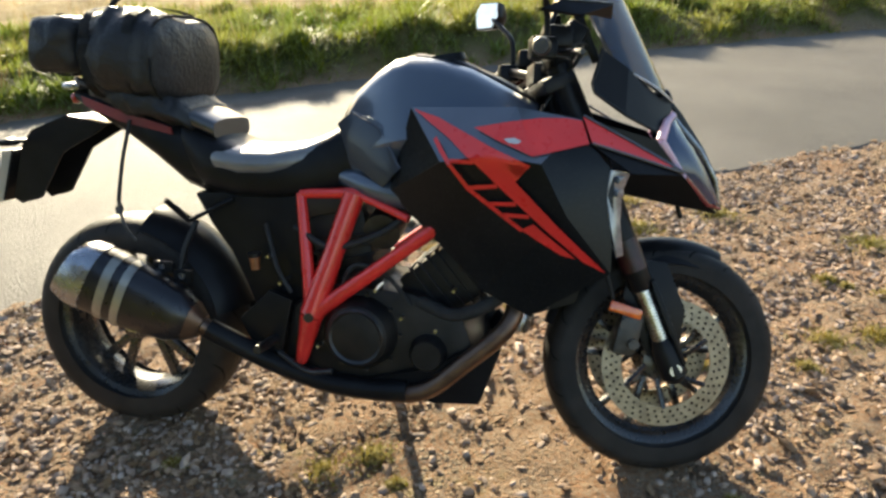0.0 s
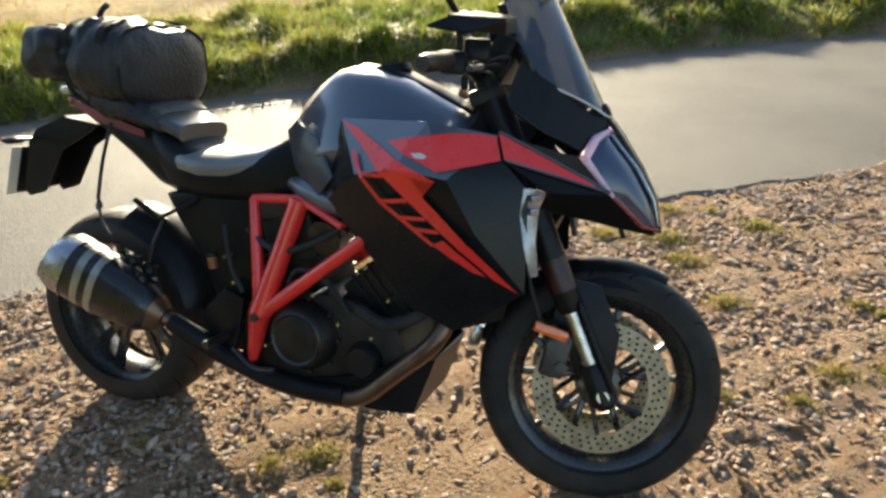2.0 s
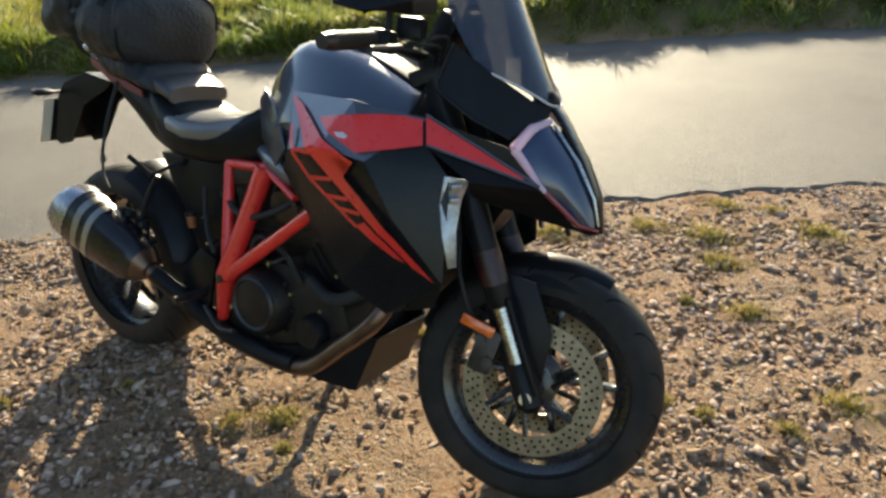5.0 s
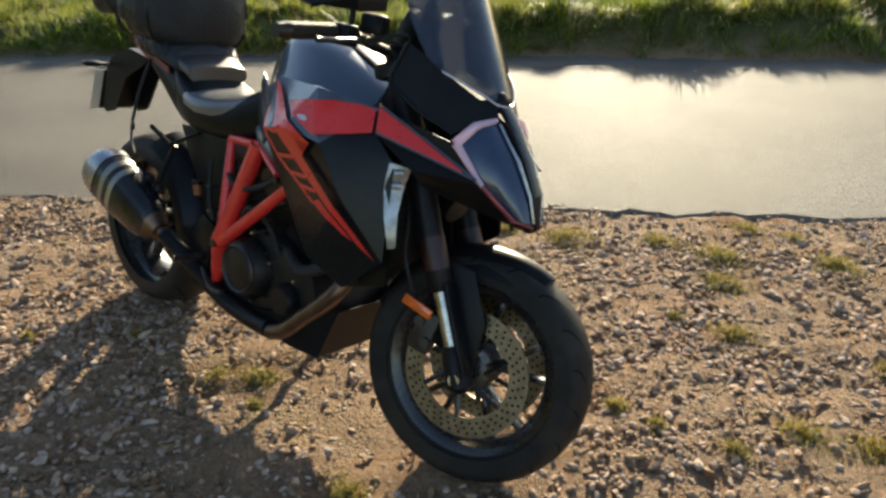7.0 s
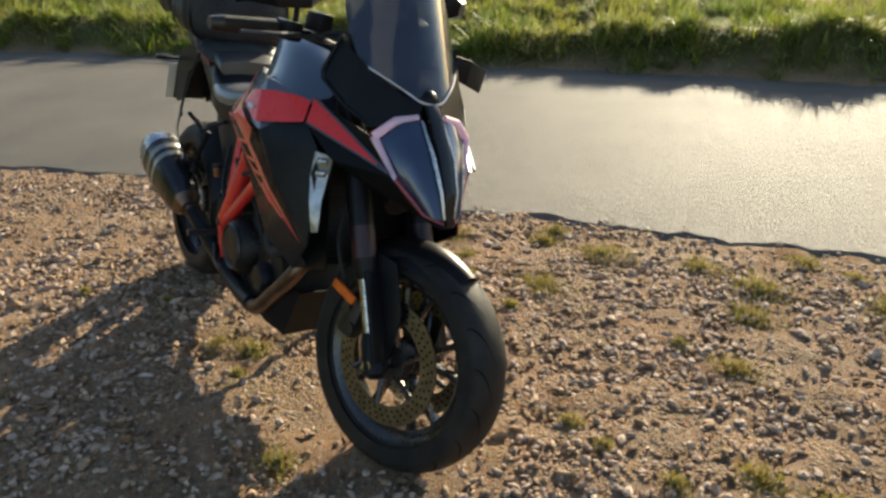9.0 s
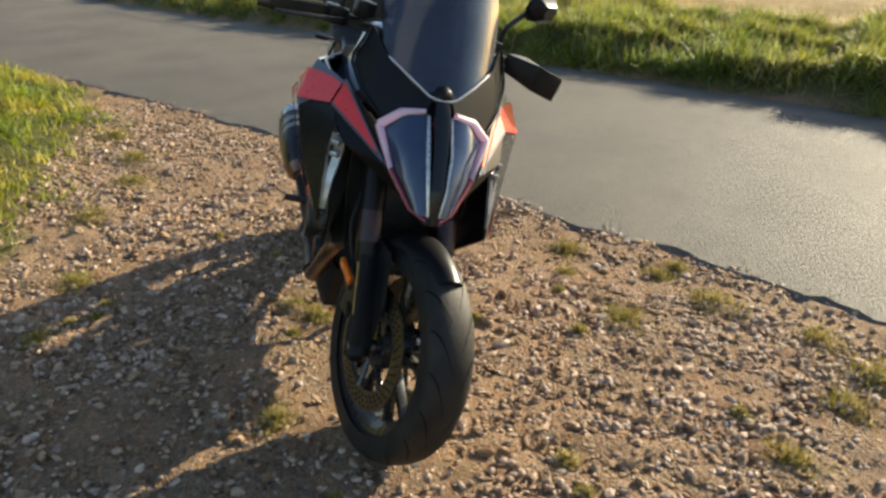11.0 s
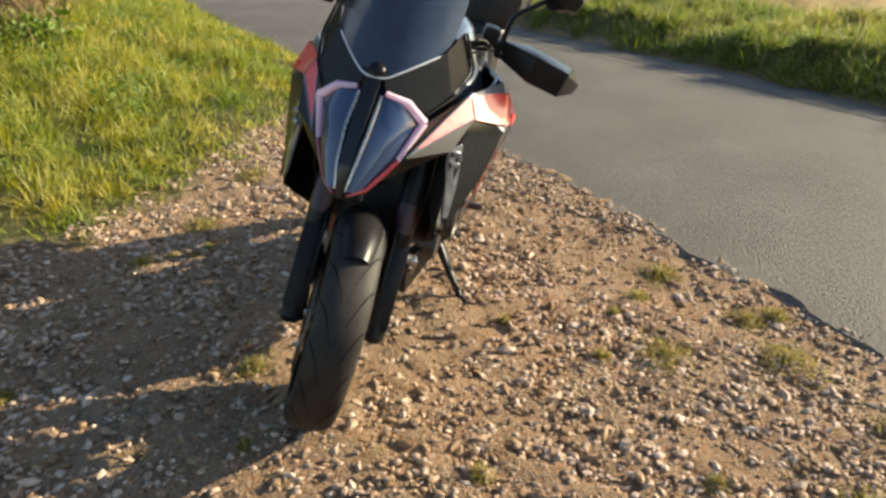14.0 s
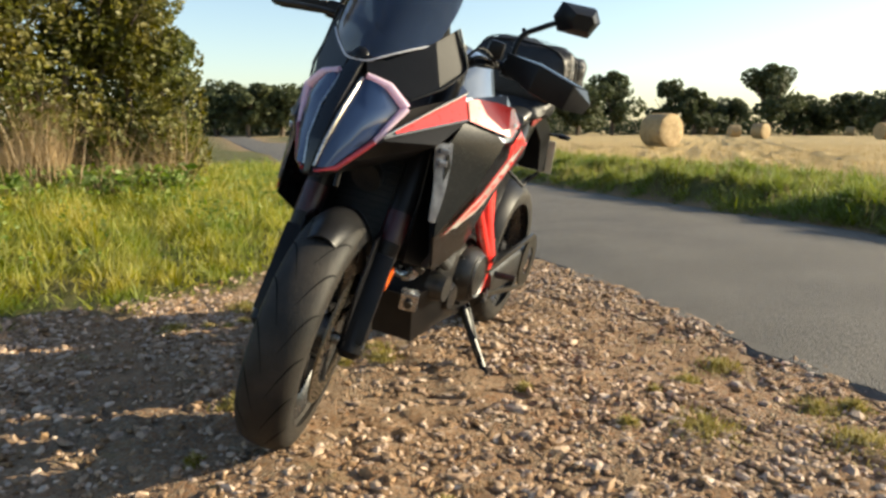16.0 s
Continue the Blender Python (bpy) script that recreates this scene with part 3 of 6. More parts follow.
def wheel(name, centre, r, half, rim, crown, spokes, spread, spoke_w, xf, discs, label):
    m = (xf or Matrix()) @ Matrix.Translation(centre)
    rb = lathe([(rim + 0.006, half * 0.7), (rim - 0.012, half * 0.62), (rim - 0.030, half * 0.30), (rim - 0.030, -half * 0.30), (rim - 0.012, -half * 0.62), (rim + 0.006, -half * 0.7), (rim - 0.002, -half * 0.4), (rim - 0.004, half * 0.4)], 64)
    w = part(name, rb, M_RIM, bike, label, xf=m)
    part("tyre", lathe(tyre_profile(r, half, rim, crown), 72), M_RUBBER, w, "dusty black tyre with curved rain grooves painted as dark strips", 50, m)
    g = part("tread_groove_shade", tread(r, half, crown, 18), M_RECESS_SHADE, w, xf=m)
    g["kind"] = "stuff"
    part("hub", lathe([(0.018, 0.06), (0.05, 0.055), (0.055, 0.03), (0.04, 0.0), (0.055, -0.03), (0.05, -0.055), (0.018, -0.06)], 32), M_RIM, w, xf=m)
    for k in range(spokes):
        part("spoke", spoke_pair(k * math.tau / spokes + 0.35, 0.045, rim - 0.022, spoke_w, 0.026, spread), M_RIM, w, xf=m)
    for y in discs:
        d = part("brake_disc", disc_mesh(0.108, 0.155, y), M_DISC, w, "drilled steel brake disc", xf=m)
        # uncut holes: near-black plugs paint the dark of the drilling on the disc
        hb = bmesh.new()
        for k in range(40):
            a = k * math.tau / 40
            for q, rr in ((0.0, 0.120), (0.05, 0.132), (0.1, 0.144)):
                bmesh.ops.create_cone(hb, cap_ends=True, segments=8, radius1=0.0035, radius2=0.0035, depth=0.0062,
                                      matrix=Matrix.Translation((rr * math.cos(a + q), y, rr * math.sin(a + q))) @ Matrix.Rotation(radians(90), 4, "X"))
        h = part("disc_hole_shade", hb, M_RECESS_SHADE, w, xf=m)
        h["kind"] = "stuff"
        for k in range(6):
            a = k * math.tau / 6 + 0.2
            part("carrier_arm", tube([(0.045 * math.cos(a), y * 0.8, 0.045 * math.sin(a)), (0.112 * math.cos(a + 0.35), y, 0.112 * math.sin(a + 0.35))], 0.007, 6), M_RIM, w, xf=m)
    return w


rear = wheel("rear_wheel", REAR_AXLE, 0.292, 0.093, 0.214, 0.052, 5, 0.20, 0.024, None, (), "black five-spoke rear wheel")
front = wheel("front_wheel", FRONT_AXLE, 0.280, 0.060, 0.207, 0.036, 5, 0.24, 0.015, STEER, (-0.066, 0.066), "black thin-spoked front wheel with two discs")


def arc_guard(centre, r, half, a0, a1, drop, n=22, thick=0.004, power=2.4, flare=0.0):
    """A mudguard that wraps over a tyre from angle a0 to a1 (degrees from forward)."""
    bm = bmesh.new()
    rows_v = []
    for i in range(n + 1):
        t = i / n
        a = radians(a0 + (a1 - a0) * t)
        wd = half * (0.55 + 0.45 * math.sin(math.pi * min(1, 0.12 + t * 1.1) ** 0.9) if flare == 0 else 1 - flare * t)
        row = []
        for k in range(-5, 6):
            q = k / 5
            rr = r - drop * abs(q) ** power
            row.append(bm.verts.new((centre.x + rr * math.cos(a), q * wd, centre.z + rr * math.sin(a))))
        rows_v.append(row)
    for i in range(n):
        for k in range(10):
            bm.faces.new((rows_v[i][k], rows_v[i + 1][k], rows_v[i + 1][k + 1], rows_v[i][k + 1]))
    bmesh.ops.recalc_face_normals(bm, faces=bm.faces)
    bmesh.ops.solidify(bm, geom=list(bm.faces), thickness=thick)
    return bm


fender = part("front_mudguard", arc_guard(FRONT_AXLE, 0.295, 0.068, 62, 164, 0.058), M_BLACK, bike, "black front mudguard", 40, STEER)
part("rear_hugger", arc_guard(REAR_AXLE, 0.322, 0.10, 12, 78, 0.05, flare=-0.0001), M_BLACK, bike, "black rear hugger over the tyre", 40)


def fork():
    ax = FRONT_AXLE
    for s in (-1, 1):
        y = 0.105 * s

        def at(d, dy=0.0, dx=0.0):
            p = ax + RAKE * d
            return (p.x + dx, y + dy, p.z)
        leg = part("fork_leg", tube([at(0.20), at(0.212), at(0.34), at(0.40), at(0.66), at(0.74)], [0.024, 0.029, 0.029, 0.031, 0.031, 0.028], 20), M_BLACK, bike, "black upper fork tube", xf=STEER)
        part("fork_slider", tube([at(0.05), at(0.205)], 0.0205, 20), M_STEEL if s < 0 else M_ALLOY, leg, "steel fork slider", xf=STEER)
        part("fork_foot", tube([at(-0.035), at(-0.02), at(0.05), at(0.075)], [0.018, 0.032, 0.030, 0.024], 16), M_BLACK, leg, xf=STEER)
        part("fork_decal", tube([at(0.250), at(0.325)], 0.0302, 20), M_DULLRED, leg, "dull red fork sticker", xf=STEER)
        gm = Matrix.Translation(Vector(at(0.120, 0.004 * s, 0.026))) @ Matrix.Rotation(radians(-24.2), 4, "Y")
        part("fork_guard", box((0.012, 0.050, 0.215), gm, 0.005), M_BLACK, leg, "black plastic fork guard", xf=STEER)
        cal = part("brake_caliper", box((0.055, 0.042, 0.105), Matrix.Translation(Vector(at(0.085, -0.016 * s, -0.072))) @ Matrix.Rotation(radians(12), 4, "Y"), 0.010), M_ALLOY, bike, "grey four-piston brake caliper", xf=STEER)
        for k in (-0.026, 0.026):
            part("piston_cap", tube([at(0.085 + k, 0.004 * s, -0.072), at(0.085 + k, 0.012 * s, -0.072)], 0.013, 14), M_ALLOY, cal, xf=STEER)
        part("reflector", box((0.078, 0.010, 0.024), Matrix.Translation(Vector(at(0.150, 0.022 * s, -0.062))) @ Matrix.Rotation(radians(17), 4, "Y"), 0.004), M_AMBER, bike, "amber fork reflector", xf=STEER)
        part("mudguard_stay", prism([(ax.x - 0.055, 0.334), (ax.x + 0.02, 0.304), (ax.x + 0.03, 0.444), (ax.x - 0.02, 0.554), (ax.x - 0.10, 0.564), (ax.x - 0.12, 0.474)], 0.082 * s, 0.088 * s, 0.002), M_BLACK, bike, xf=STEER)
        part("brake_hose", tube(curve([at(0.13, -0.01 * s, -0.08), at(0.26, 0.02 * s, -0.07), at(0.40, 0.0, -0.04), at(0.60, -0.03 * s, -0.05)]), 0.0045, 8), M_STRAP, bike, xf=STEER)
    part("axle", tube([(ax.x, -0.135, ax.z), (ax.x, 0.135, ax.z)], 0.014, 16), M_STEEL, bike, xf=STEER)
    for d in (0.48, 0.70):
        p = ax + RAKE * d
        part("triple_clamp", box((0.075, 0.27, 0.035), Matrix.Translation(p + Vector((-0.015, 0, 0))) @ Matrix.Rotation(radians(-24), 4, "Y"), 0.010), M_ENGINE, bike, xf=STEER)


fork()


def frame_tubes():
    for s in (-1, 1):
        A, B, C, D, J, K = [Vector((x, y * s, z)) for x, y, z in ((0.512, 0.095, 0.680), (0.652, 0.105, 0.690), (0.862, 0.165, 0.630), (0.795, 0.150, 0.645), (0.556, 0.148, 0.392), (0.522, 0.135, 0.262))]
        E, F = Vector((1.06, 0.08 * s, 0.80)), Vector((0.60, 0.150 * s, 0.425))
        for name, pts, r in (("frame_rail", [A, B], 0.0125), ("frame_strut", [A, (A + J) / 2, J], [0.013, 0.015, 0.018]), ("frame_spar", [B, (B + J) / 2, J], [0.026, 0.025, 0.031]),
                             ("frame_brace", [B, D], 0.0095), ("frame_beam", [C, (C + F) / 2, F, J], [0.0155, 0.017, 0.019, 0.022]), ("frame_foot", [J, (J + K) / 2, K], [0.030, 0.022, 0.015]),
                             ("frame_rail", [C, E], 0.015), ("frame_rail", [B, E], 0.013)):
            part(name, tube(pts, r, 12), M_RED, bike, "red trellis frame tube", 50)
        for p, r in ((J + Vector((0.002, 0.028 * s, 0)), 0.012), (D + Vector((0.01, 0.012 * s, -0.01)), 0.008), (K + Vector((0, 0.012 * s, -0.01)), 0.008), (C + Vector((0.01, 0.008 * s, -0.005)), 0.009)):
            part("frame_bolt", tube([p - Vector((0, 0.012 * s, 0)), p + Vector((0, 0.004 * s, 0))], r, 12), M_ALLOY, bike, "dark steel bolt")


frame_tubes()


def engine():
    case = part("engine", prism([(0.47, 0.24), (0.60, 0.20), (0.90, 0.215), (0.97, 0.30), (0.93, 0.40), (0.80, 0.46), (0.60, 0.47), (0.49, 0.40)], -0.125, 0.125, 0.02), M_ENGINE, bike, "dark cast V-twin engine")
    for s, c in ((-1, "clutch_cover"), (1, "alternator_cover")):
        y = s * 0.125
        b = lathe([(0.0001, y + s * 0.050), (0.055, y + s * 0.050), (0.075, y + s * 0.043), (0.088, y + s * 0.022), (0.092, y), (0.0001, y)], 40, closed=False)
        part(c, b, M_ENGINE if s < 0 else M_ALLOY, case, "round cast engine cover", xf=Matrix.Translation((0.675, 0, 0.352)))
        part("cover_ring", lathe([(0.060, y + s * 0.049), (0.066, y + s * 0.054), (0.071, y + s * 0.047)], 40), M_ALLOY, case, xf=Matrix.Translation((0.675, 0, 0.352)))
        for k in range(9):
            a = k * math.tau / 9
            p = Vector((0.675 + 0.098 * math.cos(a), y, 0.352 + 0.098 * math.sin(a)))
            part("cover_bolt", tube([p, p + Vector((0, s * 0.013, 0))], 0.0042, 8), M_ALLOY, case)
        b = lathe([(0.0001, y + s * 0.034), (0.036, y + s * 0.034), (0.044, y + s * 0.02), (0.046, y), (0.0001, y)], 28, closed=False)
        part("pump_cover", b, M_ENGINE, case, xf=Matrix.Translation((0.845, 0, 0.315)))
    for name, base, tip, w in (("front_cylinder", (0.80, 0.42), (1.00, 0.585), 0.20), ("rear_cylinder", (0.64, 0.43), (0.585, 0.66), 0.19)):
        d = Vector((tip[0] - base[0], 0, tip[1] - base[1]))
        ang = math.atan2(d.x, d.z)
        mid = Vector((base[0] + tip[0], 0, base[1] + tip[1])) / 2
        m = Matrix.Translation(mid) @ Matrix.Rotation(ang, 4, "Y")
        cy = part(name, box((0.15, 0.17, d.length), m, 0.014), M_ENGINE, case, "ribbed dark cylinder")
        for k in range(5):
            part("cooling_rib", box((0.162, 0.182, 0.006), m @ Matrix.Translation((0, 0, -d.length * 0.32 + k * 0.026)), 0.002), M_ENGINE, cy)
        part("cam_cover", box((0.165, 0.20, 0.055), m @ Matrix.Translation((0, 0, d.length / 2)), 0.016), M_ENGINE, cy, "dark cam cover")
        for k in (-1, 1):
            p = m @ Vector((0.05, -0.104 * 1, d.length / 2 + 0.01 * k))
            part("cover_bolt", tube([p, p + Vector((0, -0.01, 0))], 0.007, 8), M_STEEL, cy)
    rad = part("radiator", box((0.035, 0.34, 0.30), pose(1.075, 0, 0.60, 0, -14, 0), 0.006), M_ENGINE, bike, "dark finned radiator")
    for k in range(16):
        part("radiator_fin", box((0.003, 0.31, 0.003), pose(1.075, 0, 0.60, 0, -14, 0) @ Matrix.Translation((0.018, 0, -0.13 + k * 0.0173)), 0), M_BLACK, rad)
    for s in (-1, 1):
        part("radiator_hose", tube(curve([(1.05, 0.12 * s, 0.50), (0.98, 0.15 * s, 0.45), (0.90, 0.14 * s, 0.42), (0.82, 0.12 * s, 0.44)]), 0.016, 10), M_STRAP, bike)
        part("footpeg_plate", prism([(0.50, 0.42), (0.44, 0.44), (0.36, 0.36), (0.40, 0.28), (0.47, 0.27)], 0.125 * s, 0.137 * s, 0.003), M_BLACK, bike, "black footrest plate")
        part("footpeg", tube([(0.455, 0.13 * s, 0.315), (0.450, 0.235 * s, 0.320)], [0.013, 0.011], 10), M_ALLOY, bike, "ribbed footrest")
        part("pillion_hanger", tube([(0.33, 0.09 * s, 0.655), (0.23, 0.13 * s, 0.60), (0.205, 0.14 * s, 0.635)], 0.006, 8), M_BLACK, bike)
        part("pillion_peg", tube([(0.225, 0.12 * s, 0.600), (0.190, 0.165 * s, 0.655)], [0.009, 0.007], 8), M_BLACK, bike, "folded pillion footrest")
    part("brake_pedal", tube(curve([(0.47, -0.150, 0.285), (0.55, -0.175, 0.255), (0.62, -0.185, 0.265)]), 0.007, 8), M_ALLOY, bike, "rear brake pedal")
    part("gear_lever", tube(curve([(0.47, 0.150, 0.285), (0.55, 0.175, 0.255), (0.62, 0.190, 0.265)]), 0.007, 8), M_ALLOY, bike, "gear lever")
    cover = part("oil_filter_cover", box((0.030, 0.050, 0.060), pose(1.052, 0.108, 0.338, 0, 24, 22), 0.008), M_CAP, bike, "silver cast cover with a round boss")
    part("cover_boss", tube([(1.064, 0.112, 0.334), (1.076, 0.117, 0.330)], [0.013, 0.011], 14), M_ALLOY, cover)
    part("oil_cooler_pipe", tube(curve([(1.03, 0.055, 0.40), (1.055, 0.095, 0.405), (1.05, 0.125, 0.45)]), [0.016] * 13, 12), M_CAP, bike, "silver oil pipe")
    part("pipe_clip", tube([(1.056, 0.112, 0.425), (1.053, 0.119, 0.438)], 0.020, 14), M_ALLOY, bike)
    part("water_pump", tube([(0.93, 0.115, 0.36), (0.93, 0.165, 0.36)], [0.045, 0.036], 20), M_ALLOY, bike, "round alloy water pump")
    for x, y, z in ((0.72, -0.165, 0.47), (0.60, -0.135, 0.52), (0.66, -0.15, 0.49), (0.90, -0.12, 0.47), (0.78, -0.15, 0.40), (0.57, -0.15, 0.31), (0.74, -0.13, 0.55), (0.86, -0.13, 0.37), (0.47, -0.14, 0.46), (0.43, -0.12, 0.52)):
        part("engine_bolt", tube([(x, y * 0.6, z), (x, y, z)], 0.0045, 8), M_STEEL, case)
    for pts, r in (([(0.50, -0.11, 0.60), (0.60, -0.13, 0.56), (0.72, -0.13, 0.60), (0.80, -0.12, 0.66)], 0.008), ([(0.62, -0.135, 0.44), (0.66, -0.14, 0.52), (0.74, -0.135, 0.50), (0.80, -0.13, 0.43)], 0.006), ([(0.42, -0.10, 0.60), (0.46, -0.13, 0.50), (0.50, -0.14, 0.44)], 0.006)):
        part("engine_hose", tube(curve(pts), r, 8), M_STRAP, bike)
    part("throttle_body", tube([(0.72, -0.11, 0.60), (0.72, -0.02, 0.62)], 0.045, 18), M_ALLOY, bike, "grey throttle body")
    part("brake_reservoir", tube([(0.405, -0.132, 0.490), (0.402, -0.133, 0.520)], [0.011, 0.013], 14), M_FLUID, bike, "small amber fluid reservoir")
    part("reservoir_cap", tube([(0.402, -0.133, 0.521), (0.401, -0.133, 0.532)], 0.016, 14), M_BLACK, bike)
    shock = part("shock_absorber", tube([(0.44, -0.02, 0.64), (0.40, -0.02, 0.36)], 0.022, 14), M_STEEL, bike, "rear shock absorber")
    pts = [(0.44 - 0.04 * t - 0.0 + 0.038 * math.cos(t * 44), -0.02 + 0.038 * math.sin(t * 44), 0.62 - 0.22 * t) for t in np.linspace(0, 1, 90)]
    part("coil_spring", tube(pts, 0.006, 6), M_WARM, shock, "orange coil spring")


engine()


def exhaust():
    pipe = part("exhaust_header", tube(curve([(1.00, -0.06, 0.50), (1.045, -0.10, 0.46), (1.03, -0.135, 0.395), (0.94, -0.145, 0.305), (0.84, -0.148, 0.222), (0.72, -0.142, 0.205), (0.58, -0.132, 0.212), (0.44, -0.130, 0.25), (0.33, -0.150, 0.31), (0.26, -0.180, 0.355)]), 0.0225, 16), M_PIPE, bike, "heat-browned exhaust pipe", 50)
    part("heat_shield", tube(curve([(0.80, -0.146, 0.216), (0.70, -0.140, 0.208), (0.58, -0.136, 0.216), (0.44, -0.140, 0.258), (0.29, -0.168, 0.338)]), 0.027, 14), M_BLACK, pipe)
    a, b = Vector((0.262, -0.178, 0.352)), Vector((-0.040, -0.200, 0.472))
    d = (b - a).normalized()
    side = d.cross(Vector((0, 0, 1))).normalized()
    up = side.cross(d)

    def ring(t, hw, hh, tilt=0.0):
        c = a + (b - a) * t
        hw, hh = hw * 0.93, hh * 0.93
        out = []
        for k in range(24):
            q = k * math.tau / 24
            cs, sn = math.cos(q), math.sin(q)
            x = math.copysign(abs(cs) ** 0.8, cs) * hw
            z = math.copysign(abs(sn) ** 0.8, sn) * hh
            out.append(c + side * x + up * z + d * (tilt * z))
        return out

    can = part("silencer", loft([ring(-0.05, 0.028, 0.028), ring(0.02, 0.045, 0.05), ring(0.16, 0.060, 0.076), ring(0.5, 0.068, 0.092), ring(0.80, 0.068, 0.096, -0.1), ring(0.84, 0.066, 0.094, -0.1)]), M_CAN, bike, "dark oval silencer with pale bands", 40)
    part("end_cap", loft([ring(0.835, 0.070, 0.098, -0.1), ring(0.97, 0.069, 0.094, -0.16), ring(1.06, 0.060, 0.078, -0.25), ring(1.075, 0.048, 0.062, -0.25), ring(1.0, 0.044, 0.058, -0.25)]), M_CAP, can, "silver end cap", 40)
    for t0, t1 in ((0.52, 0.585), (0.655, 0.725)):
        part("silencer_band", loft([ring(t0, 0.0692, 0.0935), ring(t0, 0.0705, 0.0948), ring(t1, 0.0705, 0.0960), ring(t1, 0.0692, 0.0948)]), M_BAND, can, "pale steel band", 40)
    part("pipe_joint", loft([ring(-0.06, 0.031, 0.031), ring(0.04, 0.052, 0.058)]), M_PIPE, can)
    for t in (0.25, 0.42):
        c = a + (b - a) * t + up * 0.088
        part("silencer_bracket", box((0.05, 0.012, 0.03), Matrix.Translation(c + Vector((0, 0.03, 0))), 0.003), M_BLACK, can)
        part("bracket_bolt", tube([c + Vector((0, 0.035, 0)), c + Vector((0, 0.02, 0))], 0.008, 8), M_STEEL, can)
    part("silencer_stay", tube([(0.20, -0.15, 0.44), (0.215, -0.13, 0.53), (0.24, -0.11, 0.60)], 0.008, 8), M_BLACK, bike)


exhaust()

part("belly_pan", shell([(0.66, 0.105, 0.212), (0.86, 0.108, 0.197), (0.972, 0.105, 0.195), (1.020, 0.105, 0.335), (0.985, 0.130, 0.36), (0.86, 0.150, 0.285), (0.70, 0.135, 0.235),
                         (0.66, -0.125, 0.205), (0.86, -0.130, 0.185), (0.972, -0.120, 0.190), (1.020, -0.105, 0.335), (0.985, -0.130, 0.36), (0.86, -0.150, 0.285), (0.70, -0.135, 0.235)],
                        [(0, 1, 5, 6), (1, 2, 3, 4, 5), (7, 8, 12, 13), (8, 9, 10, 11, 12), (0, 7, 8, 1), (1, 8, 9, 2), (2, 9, 10, 3)], 0.005), M_BLACK, bike, "black belly pan", 25)


def swingarm():
    secs = []
    for x, z, hy, hz in ((0.50, 0.285, 0.045, 0.050), (0.40, 0.285, 0.040, 0.058), (0.25, 0.290, 0.034, 0.060), (0.10, 0.292, 0.030, 0.058), (0.02, 0.292, 0.026, 0.055), (-0.045, 0.292, 0.020, 0.035)):
        secs.append(oval(x, z, hy, hz, 3.2, 20, 0.125 + (0.5 - x) * 0.01))
    part("swingarm", loft(secs), M_ALLOY, bike, "grey single-sided swingarm", 40)
    part("swingarm_bridge", box((0.10, 0.20, 0.09), pose(0.43, 0.03, 0.285), 0.02), M_ENGINE, bike)
    part("sprocket", lathe([(0.055, 0.158), (0.105, 0.158), (0.105, 0.165), (0.055, 0.165)], 44), M_CHAIN, bike, "rear sprocket", xf=Matrix.Translation((0.012, 0, 0.292)))
    for z0, z1 in ((0.397, 0.345), (0.188, 0.262)):
        part("drive_chain", box((0.545, 0.014, 0.016), Matrix.Translation((0.285, 0.162, (z0 + z1) / 2)) @ Matrix.Rotation(math.atan2(z0 - z1, 0.545), 4, "Y"), 0.003), M_CHAIN, bike, "oily drive chain")
    part("axle_nut", tube([(0.012, -0.070, 0.292), (0.012, -0.045, 0.292)], [0.030, 0.045], 6), M_STEEL, bike, "large hub nut")
    stand = part("side_stand", tube([(0.615, 0.125, 0.225), (0.642, 0.190, 0.142), (0.668, 0.256, 0.062)], [0.015, 0.013, 0.011], 10), M_BLACK, bike, "black side stand folded out")
    part("stand_foot", box((0.085, 0.05, 0.010), Matrix.Translation((0.672, 0.262, 0.064)) @ Matrix.Rotation(radians(12.5), 4, "X"), 0.004), M_BLACK, stand)
    part("stand_spring", tube([(0.60, 0.135, 0.235), (0.645, 0.200, 0.145)], 0.007, 8), M_BLACK, stand)
    part("stand_tang", tube([(0.650, 0.208, 0.120), (0.71, 0.245, 0.115)], 0.006, 8), M_BLACK, stand)


swingarm()


